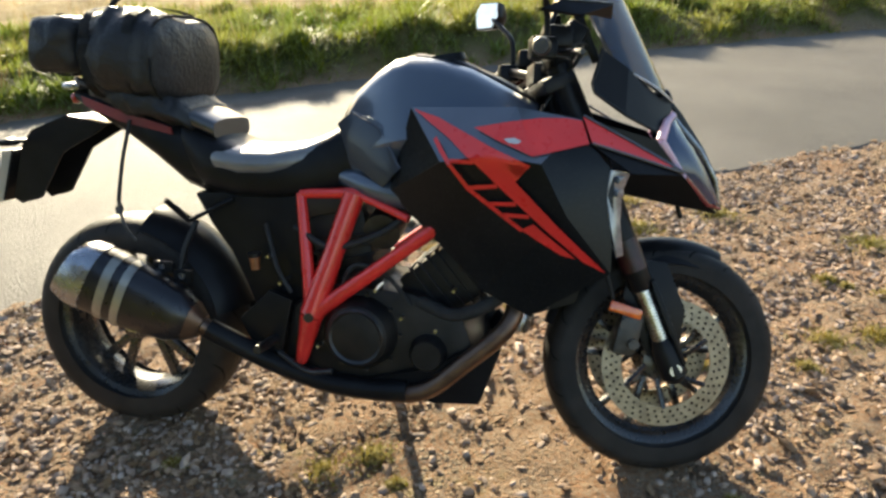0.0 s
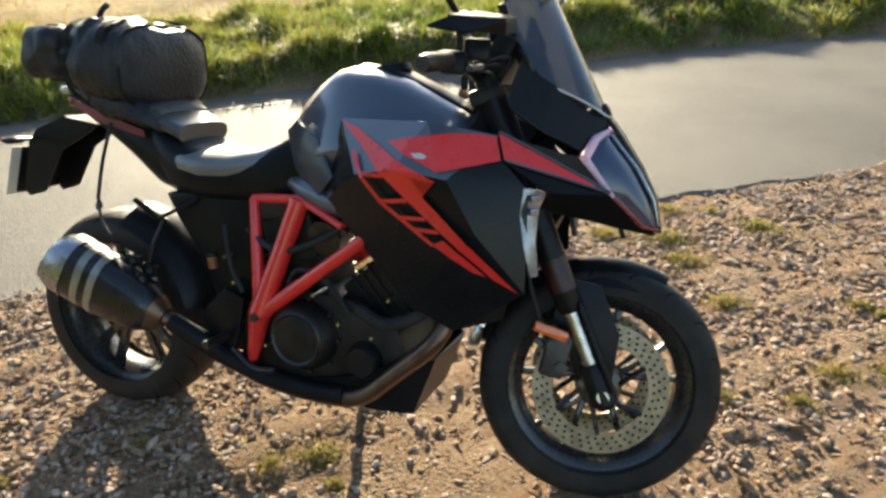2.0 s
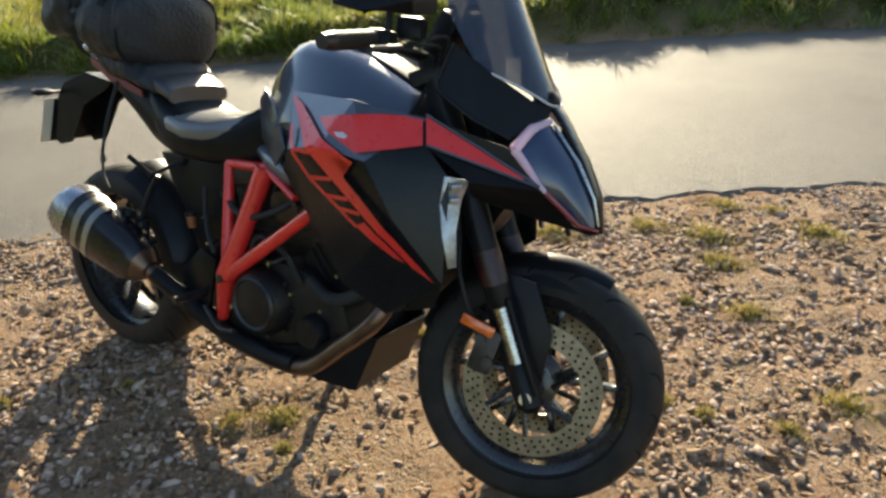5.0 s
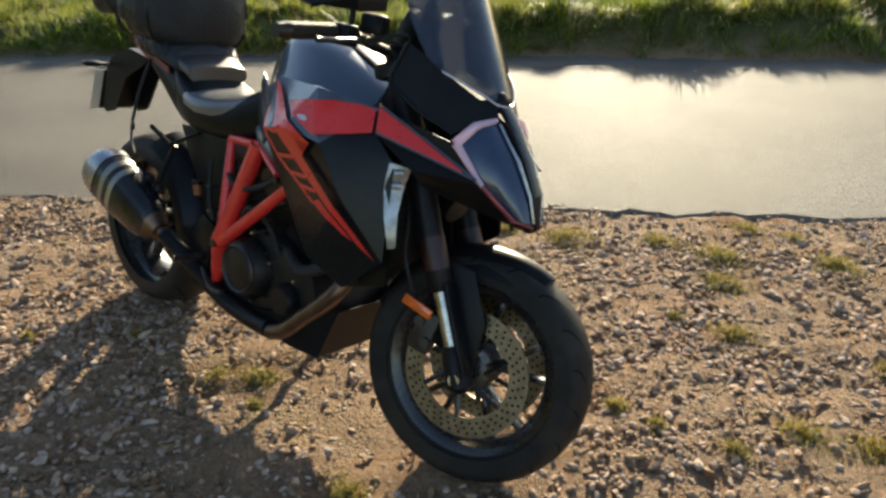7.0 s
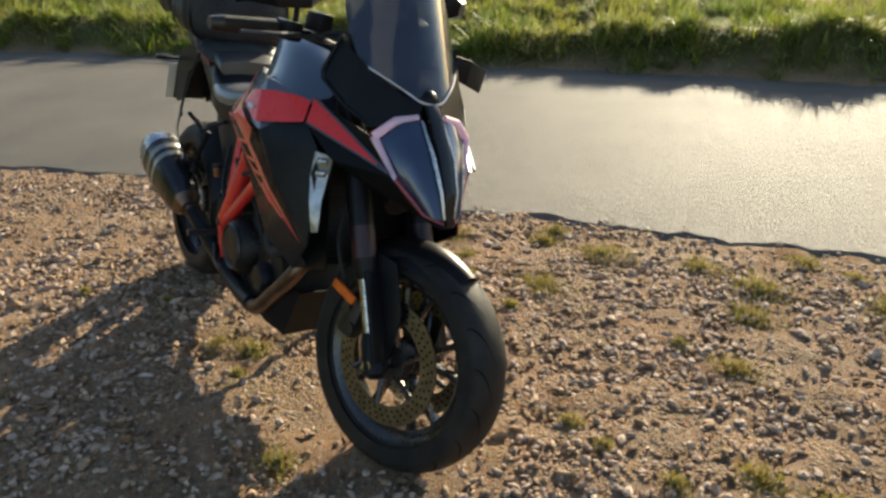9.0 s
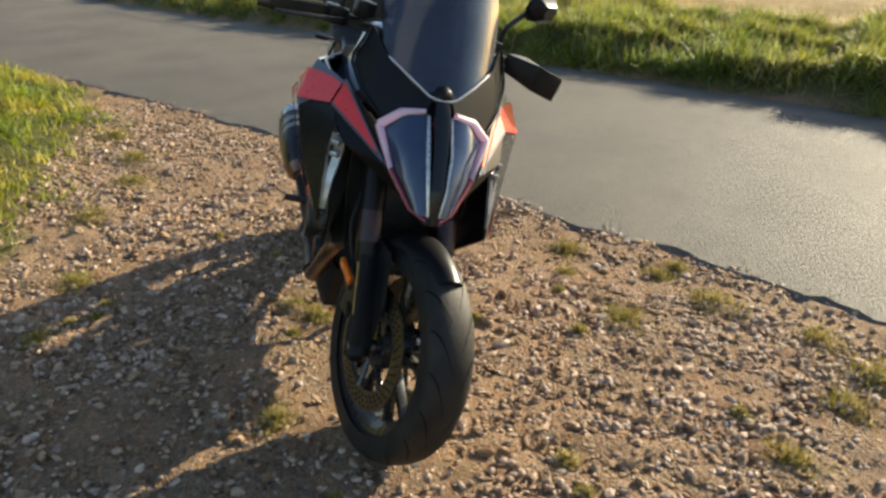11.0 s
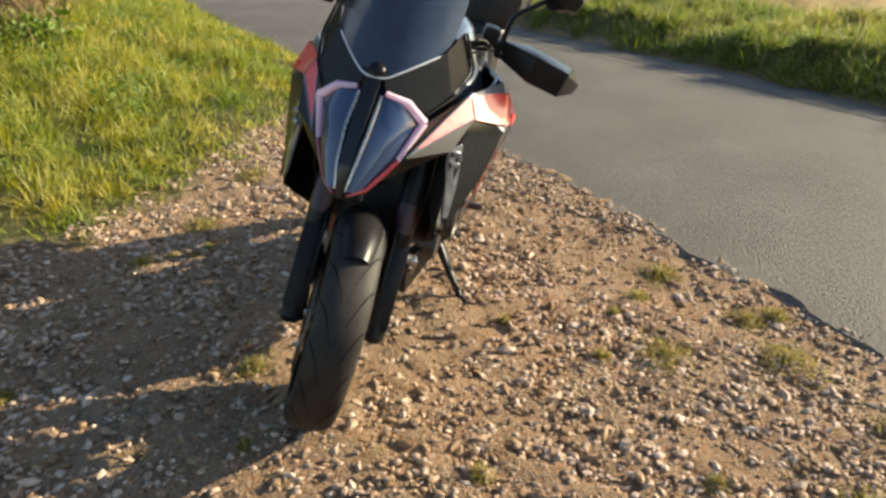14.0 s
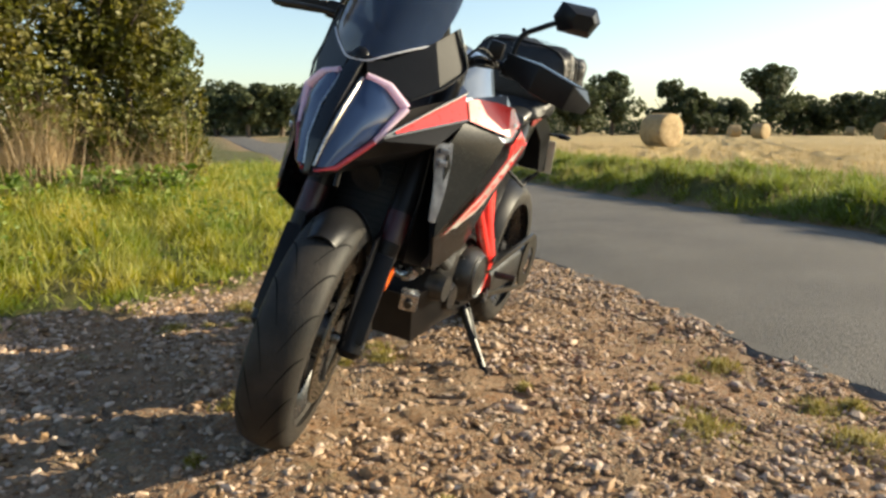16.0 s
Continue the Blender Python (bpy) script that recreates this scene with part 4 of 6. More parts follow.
def seat_and_tail():
    top = [(0.26, 0.800, 0.105), (0.30, 0.788, 0.125), (0.36, 0.780, 0.132), (0.44, 0.782, 0.125), (0.52, 0.798, 0.105), (0.58, 0.825, 0.080), (0.625, 0.862, 0.060)]
    part("rider_seat", loft([oval(x, z - 0.035, w, 0.042, 2.5, 28) for x, z, w in top]), M_SEAT_SHEEN, bike, "smooth vinyl rider seat with the sky's sheen painted in as grey", 60)
    secs = [(0.20, 0.80, 0.095, 0.05), (0.26, 0.745, 0.118, 0.075), (0.34, 0.722, 0.125, 0.066), (0.44, 0.716, 0.120, 0.058), (0.54, 0.735, 0.105, 0.07), (0.63, 0.775, 0.085, 0.085), (0.69, 0.80, 0.08, 0.09)]
    part("seat_cowl", loft([oval(x, z, w, h, 3.5, 24) for x, z, w, h in secs]), M_BLACK, bike, "black side cowl below the seat", 45)
    secs = [(-0.125, 0.892, 0.045, 0.014), (-0.06, 0.872, 0.070, 0.028), (0.03, 0.842, 0.085, 0.042), (0.12, 0.800, 0.092, 0.062), (0.20, 0.760, 0.098, 0.085), (0.28, 0.722, 0.10, 0.072), (0.40, 0.70, 0.095, 0.05)]
    part("tail_cowl", loft([oval(x, z, w, h, 3.0, 24) for x, z, w, h in secs]), M_BLACK, bike, "black tapered tail cowl", 45)
    part("pillion_seat", loft([oval(x, z, w, 0.026, 3.2, 24) for x, z, w in ((-0.07, 0.905, 0.06), (0.0, 0.892, 0.085), (0.12, 0.868, 0.10), (0.24, 0.845, 0.105), (0.29, 0.822, 0.10))]), M_SEAT, bike, "black pillion seat", 60)
    for s in (-1, 1):
        part("tail_stripe", shell([(-0.085, 0.074, 0.892), (0.03, 0.092, 0.862), (0.175, 0.101, 0.826), (0.18, 0.102, 0.808), (0.03, 0.0935, 0.835), (-0.075, 0.077, 0.868)], [(0, 1, 4, 5), (1, 2, 3, 4)], 0.004, 0, s), M_TAILSTRIPE, bike, "dull red strip along the tail")
        part("grab_rail", tube(curve([(0.16, 0.11 * s, 0.865), (0.02, 0.105 * s, 0.900), (-0.09, 0.07 * s, 0.930), (-0.115, 0.03 * s, 0.930)]), 0.009, 10), M_BLACK, bike, "black grab rail")
    part("rack_end", box((0.05, 0.12, 0.018), pose(-0.125, 0, 0.915), 0.006), M_CAP, bike, "pale metal rack end")
    part("tail_light", box((0.02, 0.09, 0.026), pose(-0.128, 0, 0.884, 0, -15, 0), 0.006), M_TAILRED, bike, "red tail light")
    arm = part("plate_holder", shell([(-0.03, 0.055, 0.825), (-0.14, 0.062, 0.842), (-0.245, 0.068, 0.800), (-0.275, 0.070, 0.760), (-0.322, 0.062, 0.615), (-0.300, 0.060, 0.600), (-0.284, 0.060, 0.606), (-0.268, 0.060, 0.610), (-0.252, 0.060, 0.614), (-0.235, 0.062, 0.622), (-0.160, 0.062, 0.745), (-0.06, 0.055, 0.800),
                                      (-0.03, -0.055, 0.825), (-0.14, -0.062, 0.842), (-0.245, -0.068, 0.800), (-0.275, -0.070, 0.760), (-0.322, -0.062, 0.615), (-0.300, -0.060, 0.600), (-0.284, -0.060, 0.606), (-0.268, -0.060, 0.610), (-0.252, -0.060, 0.614), (-0.235, -0.062, 0.622), (-0.160, -0.062, 0.745), (-0.06, -0.055, 0.800)],
                                     [(0, 1, 11), (1, 2, 10, 11), (2, 3, 6, 7, 10), (3, 4, 5, 6), (7, 8, 9, 10), (12, 13, 23), (13, 14, 22, 23), (14, 15, 18, 19, 22), (15, 16, 17, 18), (19, 20, 21, 22), (0, 1, 13, 12), (1, 2, 14, 13), (2, 3, 15, 14), (3, 4, 16, 15)], 0.005), M_BLACK, bike, "black number plate holder", 25)
    part("plate", box((0.003, 0.18, 0.15), pose(-0.342, 0, 0.672, 0, 17, 0), 0.001), M_PLATE, bike, "pale plain registration plate")
    part("plate_backing", box((0.006, 0.120, 0.145), pose(-0.336, 0, 0.674, 0, 17, 0), 0.002), M_BLACK, bike, "black plate backing")
    for s in (-1, 1):
        ind = part("indicator", loft([[(-0.265 + 0.022 * math.cos(k * math.tau / 12) * w, s * (0.062 + 0.095 * t), 0.772 + 0.011 * math.sin(k * math.tau / 12) * w) for k in range(12)] for t, w in ((0, 0.5), (0.35, 0.55), (0.55, 1.0), (0.9, 0.9), (1.0, 0.4))]), M_BLACK, bike, "slim rear indicator")
        part("indicator_lens", box((0.006, 0.035, 0.014), pose(-0.288, s * 0.130, 0.772), 0.002), M_AMBER, ind)
    part("bungee_cord", tube(curve([(0.062, -0.095, 0.838), (0.056, -0.128, 0.74), (0.052, -0.150, 0.640)]), 0.005, 8), M_STRAP, bike, "taut black tie-down strap")
    part("bungee_hook", tube(curve([(0.052, -0.150, 0.645), (0.060, -0.150, 0.622), (0.048, -0.150, 0.612), (0.045, -0.148, 0.628)]), 0.0045, 8), M_ALLOY, bike)
    part("strap_tail", tube(curve([(0.052, -0.150, 0.635), (0.075, -0.165, 0.585), (0.105, -0.170, 0.550)]), 0.004, 6), M_ALLOY, bike)


seat_and_tail()
part("rear_frame_cover", prism([(0.22, 0.665), (0.52, 0.685), (0.545, 0.42), (0.47, 0.33), (0.385, 0.36), (0.355, 0.44), (0.315, 0.52), (0.265, 0.585)], -0.085, 0.085, 0.012), M_BLACK, bike, "black inner panels behind the frame")


def tank():
    """Creased tank: a narrow waist at the seat, a high shoulder and a flat top that falls to the bars."""
    secs = []
    for x, top, low, w in ((0.588, 0.842, 0.700, 0.052), (0.605, 0.885, 0.690, 0.070), (0.640, 0.932, 0.685, 0.096), (0.690, 0.975, 0.690, 0.126), (0.735, 1.004, 0.700, 0.150), (0.775, 1.012, 0.712, 0.164), (0.85, 1.006, 0.735, 0.182), (0.92, 0.986, 0.760, 0.186), (0.99, 0.952, 0.785, 0.175), (1.07, 0.912, 0.805, 0.150)):
        h = top - low
        half = [(0.0, top), (0.30 * w, top - 0.002), (0.52 * w, top - 0.012), (0.66 * w, top - 0.034), (0.80 * w, top - 0.36 * h), (0.97 * w, top - 0.55 * h), (1.0 * w, top - 0.62 * h), (0.90 * w, top - 0.74 * h), (0.72 * w, low + 0.02), (0.45 * w, low)]
        secs.append([(x, y, z) for y, z in half] + [(x, -y, z) for y, z in half[:0:-1]])
    t = part("fuel_tank", loft(secs), M_TANK, bike, "glossy dark blue-grey fuel tank with creased flanks", 28)
    part("filler_cap", tube([(0.845, 0, 1.000), (0.842, 0, 1.016)], [0.050, 0.046], 28), M_BLACK, t, "black filler cap")
    part("tank_ridge", loft([oval(x, z, w, 0.010, 2.4, 16) for x, z, w in ((0.72, 0.988, 0.025), (0.78, 1.008, 0.042), (0.88, 0.998, 0.048), (0.98, 0.956, 0.045), (1.06, 0.916, 0.035))]), M_BLACK, t, "raised black tank ridge", 50)
    for s in (-1, 1):
        part("knee_panel", shell([(0.600, 0.066, 0.850), (0.640, 0.086, 0.880), (0.720, 0.132, 0.845), (0.775, 0.160, 0.760), (0.735, 0.150, 0.715), (0.640, 0.098, 0.765)], [(0, 1, 5), (1, 2, 5), (2, 3, 4, 5)], 0.006, 0.001, s), M_KNEE, bike, "dark blue knee panel", 60)
        part("knee_edge", tube(curve([(0.640, 0.094 * s, 0.882), (0.690, 0.120 * s, 0.866), (0.722, 0.139 * s, 0.845), (0.776, 0.166 * s, 0.762)]), 0.0022, 6), M_TANK, bike, "pale edge of the knee panel")
        part("side_cover", loft([[(x, s * (0.05 + (w - 0.05) * (0.5 + 0.5 * math.cos(q))), z + hz * math.sin(q)) for q in np.linspace(-math.pi, math.pi, 17)[:-1]] for x, z, w, hz in ((0.600, 0.725, 0.085, 0.020), (0.66, 0.712, 0.120, 0.032), (0.74, 0.698, 0.146, 0.040), (0.82, 0.690, 0.160, 0.036), (0.87, 0.690, 0.162, 0.020))]), M_TANK, bike, "blue-grey side cover below the tank", 45)


tank()


def fairing():
    for s in (-1, 1):
        V = [(0.800, 0.165, 0.900), (1.042, 0.250, 0.912), (1.177, 0.186, 0.888), (1.196, 0.211, 0.838), (1.256, 0.216, 0.568), (1.085, 0.165, 0.440), (0.985, 0.200, 0.500),
             (0.745, 0.140, 0.705), (0.985, 0.288, 0.815), (1.158, 0.262, 0.692), (0.890, 0.275, 0.795), (1.100, 0.286, 0.803), (1.248, 0.203, 0.782)]
        F = [(0, 1, 8, 10), (1, 2, 11), (1, 11, 8), (2, 3, 11), (11, 3, 12), (11, 12, 9), (12, 4, 9), (8, 11, 9), (10, 8, 9), (0, 10, 7), (10, 9, 6, 7), (9, 4, 5, 6)]
        part("side_fairing", shell(V, F[3:], 0.006, 0, s), M_FAIRING, bike, "black side fairing with sharp folds", 18)
        part("fairing_shoulder", shell(V, [F[0], F[2]], 0.006, 0, s), M_SHOULDER, bike, "blue-grey painted shoulder of the fairing", 18)
        part("fairing_brow", shell(V, [F[1]], 0.006, 0, s), M_SHOULDER, bike, "blue-grey painted brow of the fairing", 18)

        def skin(x, z, lift=0.003):
            """The outer skin of the fairing at x, z."""
            best = None
            for f in F:
                for i in range(1, len(f) - 1):
                    a, b, c = (Vector(V[f[0]]), Vector(V[f[i]]), Vector(V[f[i + 1]]))
                    det = (b.z - c.z) * (a.x - c.x) + (c.x - b.x) * (a.z - c.z)
                    if abs(det) < 1e-9:
                        continue
                    l1 = ((b.z - c.z) * (x - c.x) + (c.x - b.x) * (z - c.z)) / det
                    l2 = ((c.z - a.z) * (x - c.x) + (a.x - c.x) * (z - c.z)) / det
                    l3 = 1 - l1 - l2
                    if min(l1, l2, l3) > -0.02:
                        y = l1 * a.y + l2 * b.y + l3 * c.y
                        best = y if best is None else max(best, y)
            return ((best if best is not None else 0.2) + 0.006 + lift) * s

        def decal(name, poly, mat, lift, label="", cuts=5):
            """A thin skin cut to an outline, laid on the fairing's folds."""
            bm = bmesh.new()
            vs = [bm.verts.new((x, 0, z)) for x, z in poly]
            bm.faces.new(vs)
            bmesh.ops.triangulate(bm, faces=bm.faces)
            bmesh.ops.subdivide_edges(bm, edges=list(bm.edges), cuts=cuts, use_grid_fill=True)
            for v in bm.verts:
                v.co.y = skin(v.co.x, v.co.z, lift)
            bmesh.ops.recalc_face_normals(bm, faces=bm.faces)
            return part(name, bm, mat, bike, label, 30)

        decal("red_stripe", [(0.811, 0.897), (0.87, 0.884), (0.955, 0.850), (1.080, 0.799), (1.022, 0.800), (1.050, 0.764), (1.140, 0.672), (1.246, 0.571), (1.196, 0.594), (1.100, 0.676), (1.010, 0.756), (0.965, 0.798), (0.905, 0.842)], M_RED, 0.005, "red flash across the fairing", 7)
        # sunward side only: pale skins paint the sun's glare on the gloss fairing
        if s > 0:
            decal("glare_edge", [(1.008, 0.780), (1.036, 0.760), (1.124, 0.674), (1.240, 0.575), (1.196, 0.594), (1.100, 0.676), (1.010, 0.756)], M_GLARE, 0.0075, "silver-white edge painting sun glare on the red flash", 5)
            decal("glare_band", [(0.930, 0.800), (1.000, 0.752), (1.095, 0.672), (1.196, 0.590), (1.160, 0.582), (1.050, 0.640), (0.960, 0.720)], M_GLARE, 0.003, "silver-white band painting sun glare below the red flash", 5)
        decal("stripe_block", [(1.064, 0.660), (1.090, 0.674), (1.180, 0.600), (1.150, 0.606)], M_RED, 0.005, "red block at the foot of the flash", 3)
        for k, (p, q) in enumerate((((0.872, 0.842), (0.952, 0.742)), ((0.952, 0.742), (1.066, 0.658)), ((0.912, 0.800), (0.962, 0.800)), ((0.950, 0.744), (1.012, 0.752)), ((0.990, 0.712), (1.052, 0.716)), ((1.020, 0.690), (1.080, 0.690)))):
            dx, dz = q[0] - p[0], q[1] - p[1]
            ln = math.hypot(dx, dz)
            nx, nz = -dz / ln * 0.0045, dx / ln * 0.0045
            decal("stripe_line", [(p[0] - nx, p[1] - nz), (q[0] - nx, q[1] - nz), (q[0] + nx, q[1] + nz), (p[0] + nx, p[1] + nz)], M_RED, 0.005, "thin red line in the flash", 3)
        decal("red_wing", [(0.956, 0.868), (1.030, 0.884), (1.091, 0.892), (1.141, 0.892), (1.174, 0.887), (1.192, 0.842), (1.150, 0.832), (1.081, 0.818), (1.010, 0.846)], M_RED, 0.005, "red upper wing of the fairing", 7)
        decal("badge", [(1.022, 0.850), (1.044, 0.853), (1.058, 0.847), (1.052, 0.841), (1.034, 0.842)], M_WHITE, 0.0075, "small pale badge", 2)
        part("wing_edge", tube(curve([(0.90, 0.198 * s, 0.897), (0.97, 0.218 * s, 0.902), (1.042, 0.229 * s, 0.905), (1.12, 0.215 * s, 0.885)]), 0.004, 8), M_TANK, bike, "pale blue-grey edge of the fairing")
        lamp = part("cornering_lamp", shell([(1.240, 0.210, 0.788), (1.282, 0.184, 0.782), (1.268, 0.184, 0.742), (1.236, 0.214, 0.735), (1.268, 0.196, 0.680), (1.248, 0.217, 0.672), (1.280, 0.204, 0.608), (1.266, 0.215, 0.604)],
                                             [(0, 1, 2, 3), (3, 2, 4, 5), (5, 4, 6, 7)], 0.006, 0.001, s), M_LENSCLEAR, bike, "pale strip lamp in the fairing edge", 25)
        for k in range(2):
            z = 0.768 - k * 0.028
            part("lamp_cell", box((0.012, 0.022, 0.014), pose(1.262 - k * 0.002, 0.201 * s, z, 0, 0, 40 * s), 0.003), M_LENSCLEAR, lamp)
        part("inner_duct", shell([(1.205, 0.195, 0.860), (1.215, 0.150, 0.780), (1.230, 0.150, 0.640), (1.185, 0.120, 0.470), (1.085, 0.165, 0.445), (1.10, 0.13, 0.60), (1.10, 0.15, 0.80)], [(0, 1, 6), (1, 2, 5, 6), (2, 3, 4, 5)], 0.004, 0, s), M_BLACK, bike, "black duct beside the radiator", 25)


fairing()


def nose():
    for s in (-1, 1):
        inner = [(1.366, 0.026, 0.893), (1.430, 0.024, 0.822), (1.470, 0.019, 0.755), (1.486, 0.012, 0.697)]
        outer = [(1.348, 0.078, 0.880), (1.335, 0.120, 0.846), (1.394, 0.090, 0.768), (1.456, 0.044, 0.706)]
        L, LF = [], []
        for p, q in zip(inner, outer):
            for t in (0, 0.35, 0.7, 1):
                v = Vector(p).lerp(Vector(q), t)
                L.append((v.x + 0.016 * math.sin(math.pi * t), v.y + 0.008 * math.sin(math.pi * t), v.z))
        for i in range(3):
            for k in range(3):
                LF.append((i * 4 + k, i * 4 + k + 1, i * 4 + k + 5, i * 4 + k + 4))
        lens = part("headlight_lens", shell(L, LF, 0.004, 0, s), M_LENS, bike, "dark blue glossy headlight lens", 50)
        rim = [(1.368, 0.034, 0.898), (1.350, 0.082, 0.884), (1.337, 0.124, 0.846), (1.397, 0.093, 0.766), (1.458, 0.047, 0.702), (1.490, 0.014, 0.690)]
        part("light_guide", tube([(x + 0.004, y * s, z) for x, y, z in rim[:3]], [0.006, 0.010, 0.011], 8), M_LED, lens, "white light guide round the headlight", 50)
        part("light_guide", tube([(x + 0.004, y * s, z) for x, y, z in rim[2:4]], [0.010, 0.0065], 8), M_LED, lens, "white light guide round the headlight", 50)
        part("light_guide_tip", tube([(x + 0.004, y * s, z) for x, y, z in rim[3:]], [0.008, 0.006, 0.004], 8), M_LED_REFLECTION, lens, "lower edge of the headlight with a painted red reflection", 50)
        part("headlight_blade", tube([(1.376, 0.026 * s, 0.890), (1.438, 0.026 * s, 0.822), (1.478, 0.020 * s, 0.755), (1.492, 0.012 * s, 0.700)], [0.004, 0.005, 0.004, 0.003], 6), M_STEEL, lens, "thin bright inner edge")
        H1, T1, H3, R1, R2, U1, M1 = [Vector(p) for p in ((1.331, 0.128, 0.848), (1.394, 0.106, 0.775), (1.442, 0.062, 0.722), (1.172, 0.186, 0.889), (1.194, 0.212, 0.838), (1.250, 0.110, 0.735), (1.282, 0.188, 0.780))]
        C = [tuple(p) for p in (H1, T1, H3, (1.488, 0.015, 0.682), (1.392, 0.050, 0.700), U1, M1, R2, R1)]
        part("nose_cowl", shell(C, [(0, 1, 8), (1, 7, 8), (1, 6, 7), (1, 2, 5, 6), (2, 3, 4, 5)], 0.005, 0, s), M_BLACK, bike, "black pointed nose cowl", 20)
        out = (R2 - R1).cross(T1 - R1).normalized()
        out = out if out.y > 0 else -out
        flash = [p + out * 0.009 for p in (R1, R1.lerp(T1, 0.45), R1.lerp(T1, 0.86), R2.lerp(T1, 0.86), R2.lerp(T1, 0.45), R2)]
        part("nose_flash", shell([tuple(p) for p in flash], [(0, 1, 4, 5), (1, 2, 3, 4)], 0.003, 0, s), M_RED, bike, "red flash tapering along the nose", 20)
        part("nose_edge", tube([(p + out * 0.009) * 1 if s > 0 else Vector((p.x, -p.y, p.z)) for p in (flash[0] + Vector((0, 0, 0.003)), flash[1] + Vector((0, 0, 0.003)), T1 + out * 0.009)], 0.003, 6), M_SHOULDER, bike, "pale top edge of the nose")
        part("nose_edge", tube([p if s > 0 else Vector((p.x, -p.y, p.z)) for p in (flash[5], flash[4], T1 + out * 0.007)], 0.003, 6), M_SHOULDER, bike, "pale lower edge of the nose flash")
        K = [(1.366, 0.030, 0.905), (1.330, 0.122, 0.866), (1.262, 0.160, 0.900), (1.196, 0.182, 0.944), (1.190, 0.180, 0.962), (1.203, 0.152, 1.034), (1.262, 0.130, 0.996), (1.335, 0.055, 0.935), (1.362, 0.018, 0.940)]
        part("screen_cowl", shell(K, [(0, 1, 7, 8), (1, 2, 6, 7), (2, 3, 4, 6), (4, 5, 6)], 0.005, 0, s), M_BLACK, bike, "black cowl below the screen", 20)
        part("cowl_rim", tube([(x, y * s, z) for x, y, z in ((1.206, 0.156, 1.036), (1.190, 0.185, 0.962), (1.196, 0.187, 0.944), (1.264, 0.165, 0.899), (1.332, 0.126, 0.864))], [0.003, 0.0045, 0.004, 0.004, 0.003], 8), M_FAIRING, bike, "glossy rim of the screen cowl", 50)
    part("headlight_spine", shell([(1.350, 0.014, 0.945), (1.350, -0.014, 0.945), (1.388, 0.018, 0.905), (1.388, -0.018, 0.905), (1.446, 0.016, 0.825), (1.446, -0.016, 0.825), (1.484, 0.014, 0.756), (1.484, -0.014, 0.756), (1.500, 0.007, 0.684), (1.500, -0.007, 0.684)], [(0, 2, 3, 1), (2, 4, 5, 3), (4, 6, 7, 5), (6, 8, 9, 7)], 0.012, 0.003), M_GLOSS, bike, "black spine between the headlights", 25)
    part("nose_knob", lathe([(0.0001, 0.015), (0.015, 0.013), (0.021, 0.005), (0.022, -0.010), (0.022, -0.030), (0.0001, -0.030)], 20, closed=False), M_BLACK, bike, "round black boss above the spine", 50, pose(1.352, 0, 0.934, 28, 0, -90))
    part("nose_underside", shell([(1.486, 0.015, 0.680), (1.486, -0.015, 0.680), (1.390, 0.052, 0.702), (1.390, -0.052, 0.702), (1.250, 0.112, 0.732), (1.250, -0.112, 0.732), (1.12, 0.12, 0.76), (1.12, -0.12, 0.76)], [(0, 2, 3, 1), (2, 4, 5, 3), (4, 6, 7, 5)], 0.004), M_BLACK, bike, "black underside of the nose", 25)
    part("horn", tube([(1.24, 0.02, 0.675), (1.262, 0.02, 0.665)], [0.035, 0.040], 20), M_ENGINE, bike, "round black horn")
    part("nose_stay", tube([(1.40, 0.025, 0.70), (1.415, 0.028, 0.655)], 0.006, 8), M_BLACK, bike)
    bm = bmesh.new()
    grid = []
    for i in range(15):
        t = i / 14
        row = []
        for k in range(-8, 9):
            q = k / 8
            w = 0.128 + 0.022 * math.sin(t * 2.6) - 0.045 * t * t
            y = q * w
            low = 0.926 + max(0, abs(y) - 0.025) * 0.62
            z = low + (1.27 - 0.03 * q * q - low) * t
            x = 1.362 - (z - 0.930) * 0.55 - 4.6 * y * y
            row.append(bm.verts.new((x, y, z)))
        grid.append(row)
    for i in range(14):
        for k in range(16):
            bm.faces.new((grid[i][k], grid[i][k + 1], grid[i + 1][k + 1], grid[i + 1][k]))
    bmesh.ops.recalc_face_normals(bm, faces=bm.faces)
    bmesh.ops.solidify(bm, geom=list(bm.faces), thickness=0.003)
    screen = part("windscreen", bm, M_SCREEN, bike, "clear smoked windscreen", 60)
    screen.visible_shadow = True
    edge = [(1.3665 - (z - 0.930) * 0.55 - 4.6 * y * y, y, z) for y in np.linspace(-0.128, 0.128, 17) for z in (0.926 + max(0, abs(y) - 0.025) * 0.62,)]
    part("screen_edge", tube(edge, 0.0022, 6), M_WHITE, screen, "pale lower edge of the screen")
    for s in (-1, 1):
        part("screen_bolt", tube([(1.205, 0.06 * s, 1.155), (1.235, 0.06 * s, 1.170)], 0.007, 10), M_STEEL, screen)
        part("screen_bracket", box((0.02, 0.02, 0.16), pose(1.16, 0.055 * s, 1.08, 0, -25, 0), 0.004), M_BLACK, bike, "black screen bracket")
    dash = part("dashboard", box((0.05, 0.19, 0.11), pose(1.13, 0, 1.04, 0, 28, 0), 0.012), M_BLACK, bike, "black dashboard behind the screen")
    part("display", box((0.004, 0.155, 0.085), pose(1.105, 0, 1.028, 0, 28, 0), 0.002), M_LENS, dash, "dark display glass")


nose()


